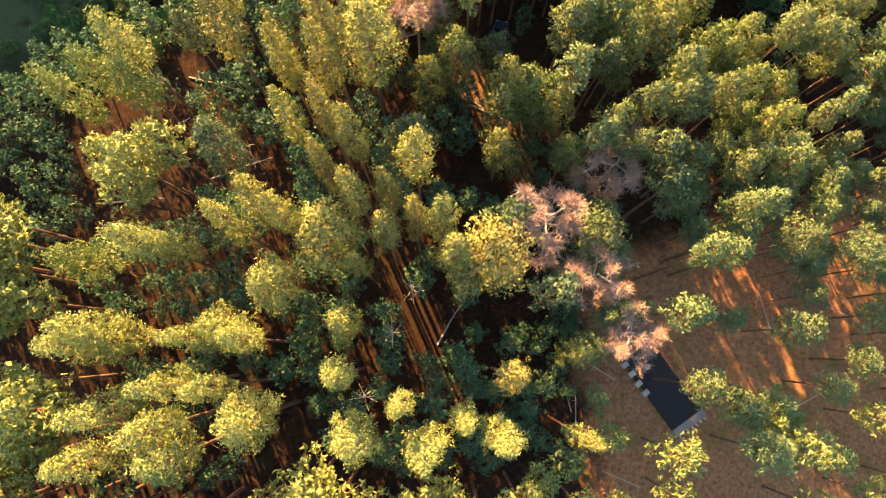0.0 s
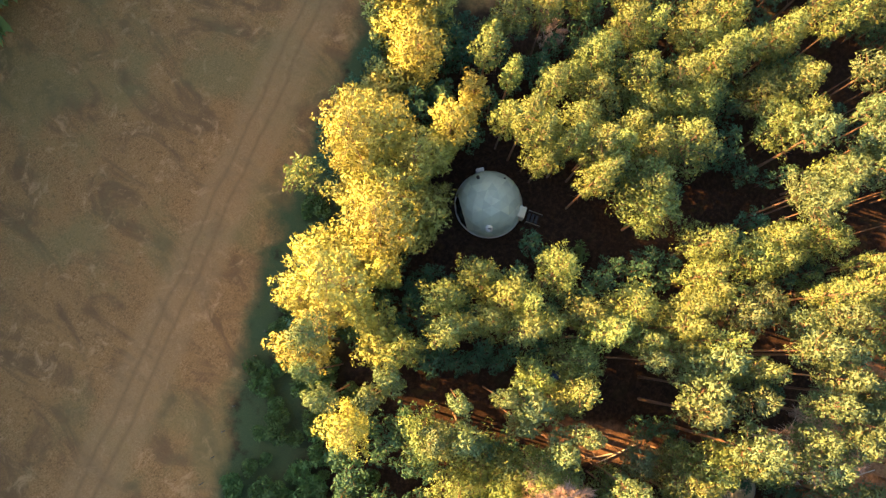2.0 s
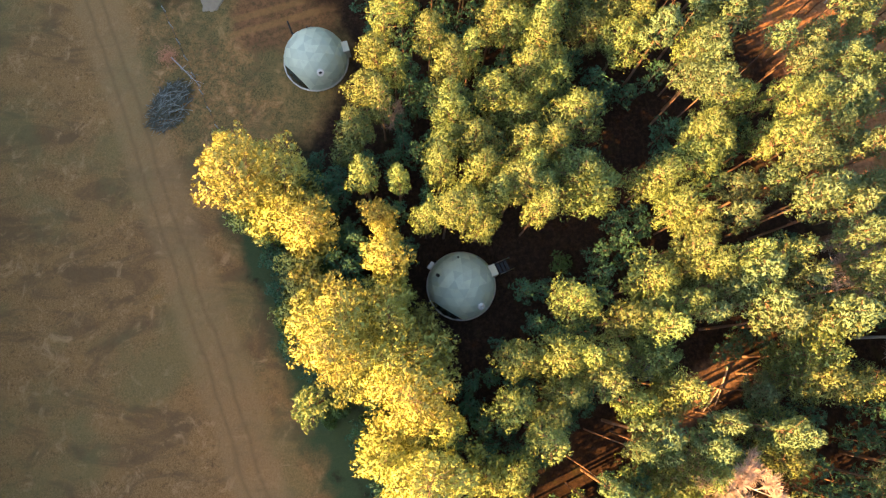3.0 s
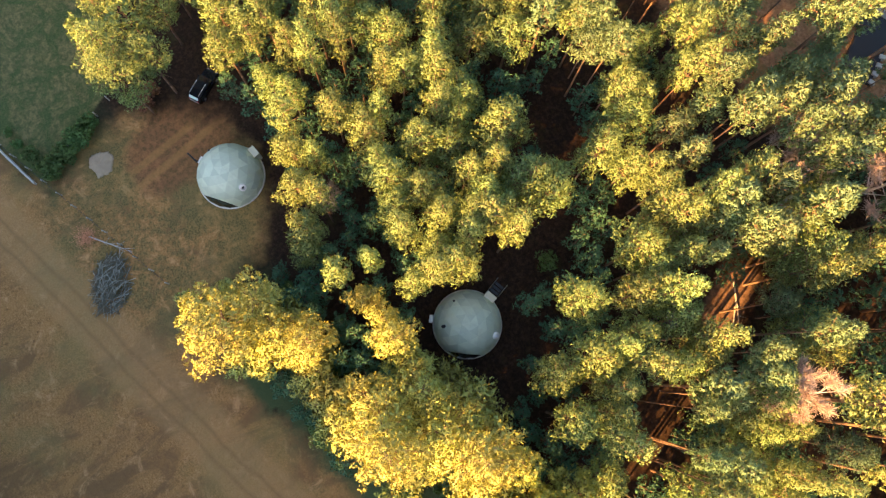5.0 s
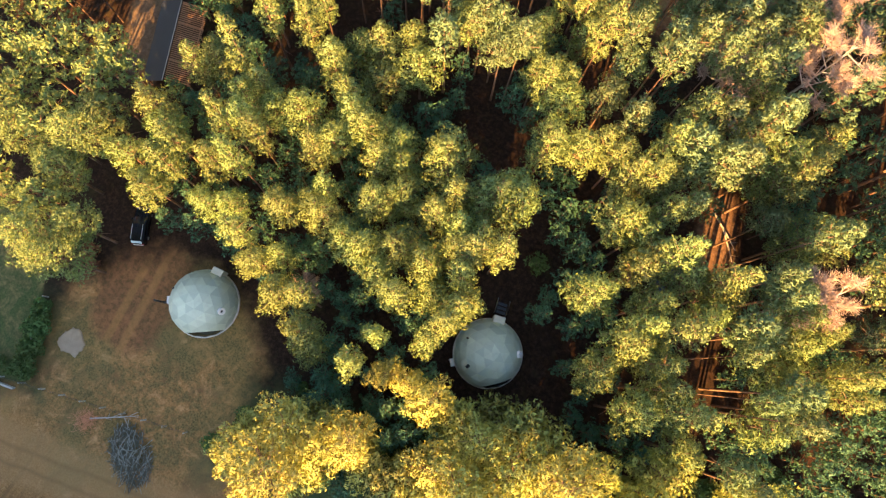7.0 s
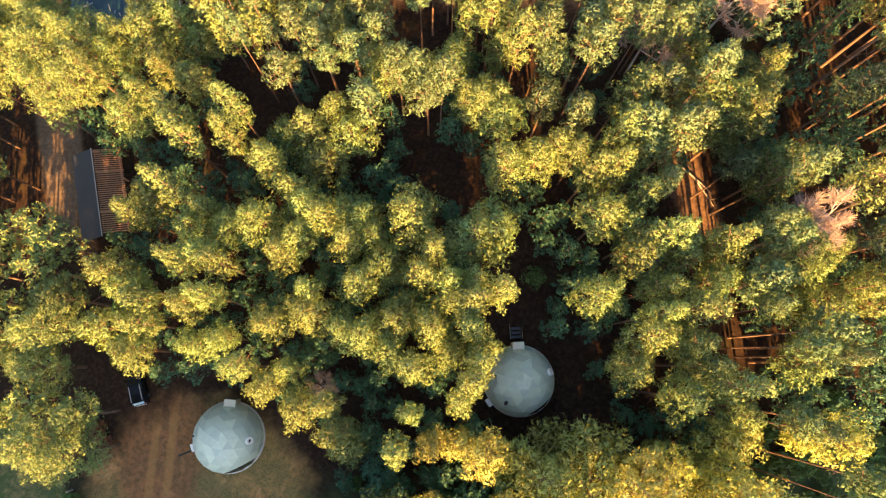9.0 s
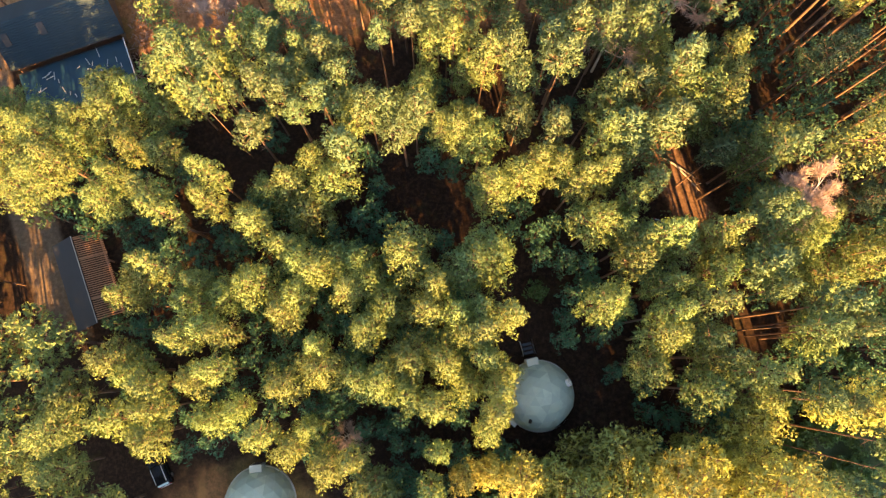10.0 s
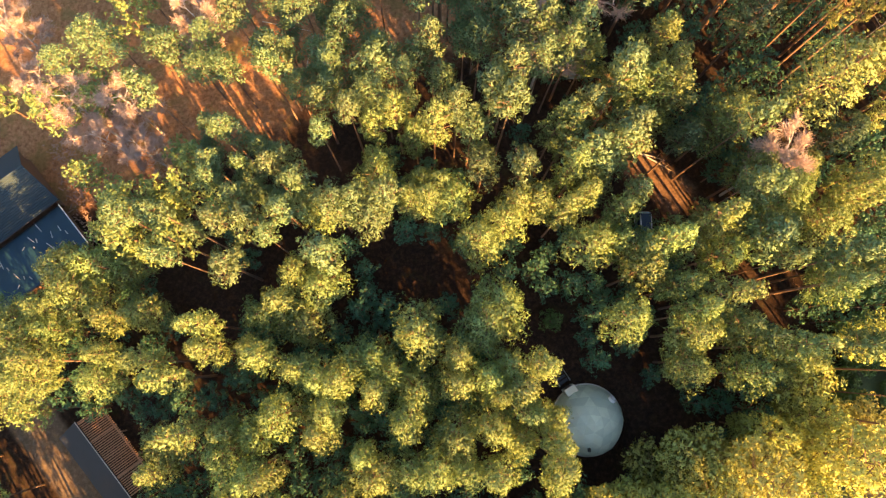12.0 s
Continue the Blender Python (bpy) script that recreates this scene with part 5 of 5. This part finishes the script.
def garden_wall():
    a, b = Vector((56.9, 86.0, 0)), Vector((78.0, 94.2, 0))
    ob = empty("garden_wall", on_ground(a.x, a.y, math.degrees(math.atan2(b.y - a.y, b.x - a.x))))
    tagged(ob, "low pale rendered garden wall beside the lawn", "wall")
    n = (b - a).length
    fall = gz(b.x, b.y) - gz(a.x, a.y)
    for i in range(9):
        bm = bmesh.new()
        box(bm, n / 9 - 0.03, 0.22, 0.75, Matrix.Translation((n / 9 * (i + 0.5), 0, fall * (i + 0.5) / 9 - 0.2)), 0.02)
        part("wall_panel", bm, M_STONE, ob)


garden_wall()


def shelter():
    """A small rounded camp shelter under faded tarps."""
    root = empty("tarp_shelter", on_ground(11.1, 4.8, 10))
    tagged(root, "small rounded shelter under faded blue and mottled tarps", "shelter")
    rng = random.Random(3)
    for k, (mat, lo, hi, nm) in enumerate(((M_TARPGREEN, 0, 7, "mottled_sheet"), (M_TARP, 7, 12, "blue_sheet"))):
        bm = bmesh.new()
        n, rows = 24, []
        for j in range(lo, hi + 1):
            a = math.pi * j / 12
            rows.append([bm.verts.new((2.3 * math.cos(6.2832 * i / n) * math.sin(a / 2 + 0.02) * rng.uniform(0.97, 1.03),
                                       2.0 * math.sin(6.2832 * i / n) * math.sin(a / 2 + 0.02), 2.1 * math.cos(a / 2) * rng.uniform(0.96, 1.04))) for i in range(n)])
        for a, b in zip(rows, rows[1:]):
            for i in range(n):
                bm.faces.new((a[i], a[(i + 1) % n], b[(i + 1) % n], b[i]))
        bmesh.ops.recalc_face_normals(bm, faces=bm.faces[:])
        part(nm, bm, mat, root)


shelter()


def brush_pile():
    root = empty("brush_pile", on_ground(41.0, 82.5))
    tagged(root, "heap of grey cut branches on the field edge", "brush pile")
    rng = random.Random(8)
    for k, (mat, low, n) in enumerate(((M_BRUSH, 0.1, 230), (M_BRUSH, 0.5, 210), (M_BRUSHPALE, 0.8, 120))):
        bm = bmesh.new()
        for _ in range(n):
            a, f = rng.uniform(0, 6.28), rng.random() ** 0.5
            p = Vector((math.cos(a) * f * 3.2, math.sin(a) * f * 2.2 - math.cos(a) * f * 0.9, (1 - f * f) * 1.3 * rng.uniform(low, 1.05) + 0.05))
            t = rng.gauss(2.2, 0.7)
            d = Vector((math.cos(t), math.sin(t), rng.uniform(-0.12, 0.3))) * rng.uniform(0.4, 1.2)
            rod(bm, p - d, p + d, 0.045, 0.015, 3)
        part("branch_tangle", bm, mat, root)


brush_pile()


def fallen_tree():
    root = empty("fallen_tree", on_ground(47.7, 82.6))
    tagged(root, "fallen bare tree with pale trunk and reddish twigs", "fallen tree")
    rng = random.Random(4)
    bm = bmesh.new()
    tip = Vector((-4.2, -4.0, 0.7))
    rod(bm, (0, 0, 0.1), tip, 0.10, 0.03, 6)
    part("trunk", bm, M_BIRCH, root)
    for i in range(8):
        bm = bmesh.new()
        p = Vector((0, 0, 0.1)).lerp(tip, 0.3 + 0.08 * i)
        d = (tip.normalized() + Vector((rng.gauss(0, 0.7), rng.gauss(0, 0.7), rng.uniform(0.0, 0.5)))).normalized()
        rod(bm, p, p + d * rng.uniform(1.0, 2.2), 0.035, 0.01, 4)
        part("branch", bm, M_BIRCH, root)
    # sunlit spot at the root: its light is put into the twigs' orange
    verts, faces = [], []
    for _ in range(420):
        p = Vector((rng.gauss(0.2, 0.6), rng.gauss(0.4, 0.6), rng.uniform(0.05, 0.5)))
        d = Vector((rng.gauss(0, 1), rng.gauss(0, 1), rng.uniform(-0.1, 0.6))).normalized() * 0.45
        s = Vector((d.y, -d.x, 0)).normalized() * 0.02
        k = len(verts)
        verts += [p - s, p + s, p + d]
        faces.append((k, k + 1, k + 2))
    tangle = raw("twig_tangle", verts, faces, plain("sunlit_twigs", (0.62, 0.27, 0.14), 0.9, 0.3), root, "tangle of rusty dead twigs")
    tagged(tangle, "tangle of rusty dead twigs", kind="stuff")


fallen_tree()


def fence():
    root = empty("fence", on_ground(60.5, 78.2))
    tagged(root, "wire fence with pale concrete posts beside a lawn", "fence")
    a, b = Vector((0, 0, 0)), Vector((-4.0, 6.6, 0))
    pts = [a.lerp(b, i / 3) for i in range(4)] + [b + Vector((-2.3 * i, -1.05 * i, 0)) for i in range(1, 9)] + [b + Vector((2.4 * i, 1.1 * i, 0)) for i in range(1, 5)]
    pts += [a + Vector((1.3 * i, -2.1 * i, 0)) for i in range(1, 3)]
    for p in pts:
        z = gz(60.5 + p.x, 78.2 + p.y) - gz(60.5, 78.2)
        bm = bmesh.new()
        box(bm, 0.11, 0.11, 1.45, Matrix.Translation((p.x, p.y, z - 0.1)))
        part("post", bm, M_STONE, root)
    for c, d in ((a, b), (b, b + Vector((-18.4, -8.4, 0))), (b, b + Vector((9.6, 4.4, 0)))):
        for h in (0.5, 1.2):
            bm = bmesh.new()
            zc, zd = (gz(60.5 + q.x, 78.2 + q.y) - gz(60.5, 78.2) for q in (c, d))
            rod(bm, c + Vector((0, 0, zc + h)), d + Vector((0, 0, zd + h)), 0.015, 0.015, 4)
            part("wire", bm, M_DARK, root)


fence()


def field_fence():
    """Short weathered posts along the edge of the wood."""
    root = empty("field_fence", on_ground(-16.0, 54.5))
    tagged(root, "row of short weathered wooden posts at the field edge", "fence")
    for i in range(9):
        x, y = -26.9 + 2.72 * i, 50.4 + 1.03 * i
        bm = bmesh.new()
        rod(bm, (x + 16.0, y - 54.5, gz(x, y) - gz(-16.0, 54.5) - 0.2), (x + 16.0 + 0.04, y - 54.5, gz(x, y) - gz(-16.0, 54.5) + 1.25), 0.07, 0.055, 7)
        part("post", bm, M_DECK, root)


field_fence()


def sand_patch():
    """A ragged heap of tipped sand, thinning out into the grass."""
    verts, faces, n = [], [], 56
    for j, f in enumerate((0.0, 0.35, 0.6, 0.8, 0.92, 1.0)):
        for i in range(n):
            a = 6.2832 * i / n
            way = Vector((math.cos(a), math.sin(a), 0))
            r = f * (1.75 + 0.55 * noise.noise(way * 1.3 + Vector((0, 0, 3))) + 0.35 * noise.noise(way * 4.5))
            z = 0.26 * (1 - f) ** 0.7 + 0.09 * noise.noise(way * r * 2.2) * (1 - f) - 0.10 * (f == 1.0) + 0.05
            verts.append((way.x * r, 0.8 * way.y * r, z))
    for j in range(5):
        for i in range(n):
            faces.append((j * n + i, j * n + (i + 1) % n, (j + 1) * n + (i + 1) % n, (j + 1) * n + i))
    ob = raw("sand_patch", verts, faces, M_SANDPATCH, None)
    ob.matrix_basis = on_ground(55.7, 78.1)
    tagged(ob, "low heap of pale sand on dry grass", "sand heap")


sand_patch()


def undergrowth():
    small = shrub_prototype(1, 2.6, 1.5, M_SHRUB, "green bush standing alone in the shaded clearing")
    small.matrix_basis = on_ground(19.7, 35.5)
    rng = random.Random(12)
    low = shrub_prototype(2, 1.6, 1.2, M_SHRUB, "low dark green bush at the edge of the wood")
    spots = []
    for i in range(150):
        t = rng.uniform(-46, 36)
        y = min(0.37 * t + 61.5, 0.64 * t + 61.0)
        spots.append((t, y + rng.uniform(-9.0, 1.0) - (6 if t < -12 else 0)))
    for i in range(150):
        t = rng.uniform(-52, -8)
        spots.append((t, 0.62 * t + 58.5 + rng.uniform(-10, 5)))
    spots = [p for p in spots if (p[0] - 17.6) ** 2 + (p[1] - 47.2) ** 2 > 40]
    spots += [(60.9 - 0.3 * i + 0.4 * (i % 2), 76.6 + 0.58 * i) for i in range(13)]
    spots += [(64.5, 86.6), (62.5, 85.9), (60.3, 84.9), (58.3, 84.2), (59.2, 78.8), (57.7, 81.0), (56.6, 83.3)]
    rusty = shrub_prototype(3, 2.0, 1.3, M_RUSTY, "rusty brown bush beside the parked car")
    rusty.matrix_basis = on_ground(61.6, 68.9)
    copy_thing(rusty, Matrix.Translation((60.2, 70.0, gz(60.2, 70.0))) @ Matrix.Diagonal((0.7, 0.8, 0.6, 1)))
    first = True
    for x, y in spots:
        s = rng.uniform(0.6, 1.4)
        m = Matrix.Translation((x, y, gz(x, y))) @ Matrix.Rotation(rng.uniform(0, 6.28), 4, "Z") @ Matrix.Diagonal((s, s, s, 1))
        if first:
            low.matrix_basis = m
            first = False
        else:
            copy_thing(low, m)


undergrowth()
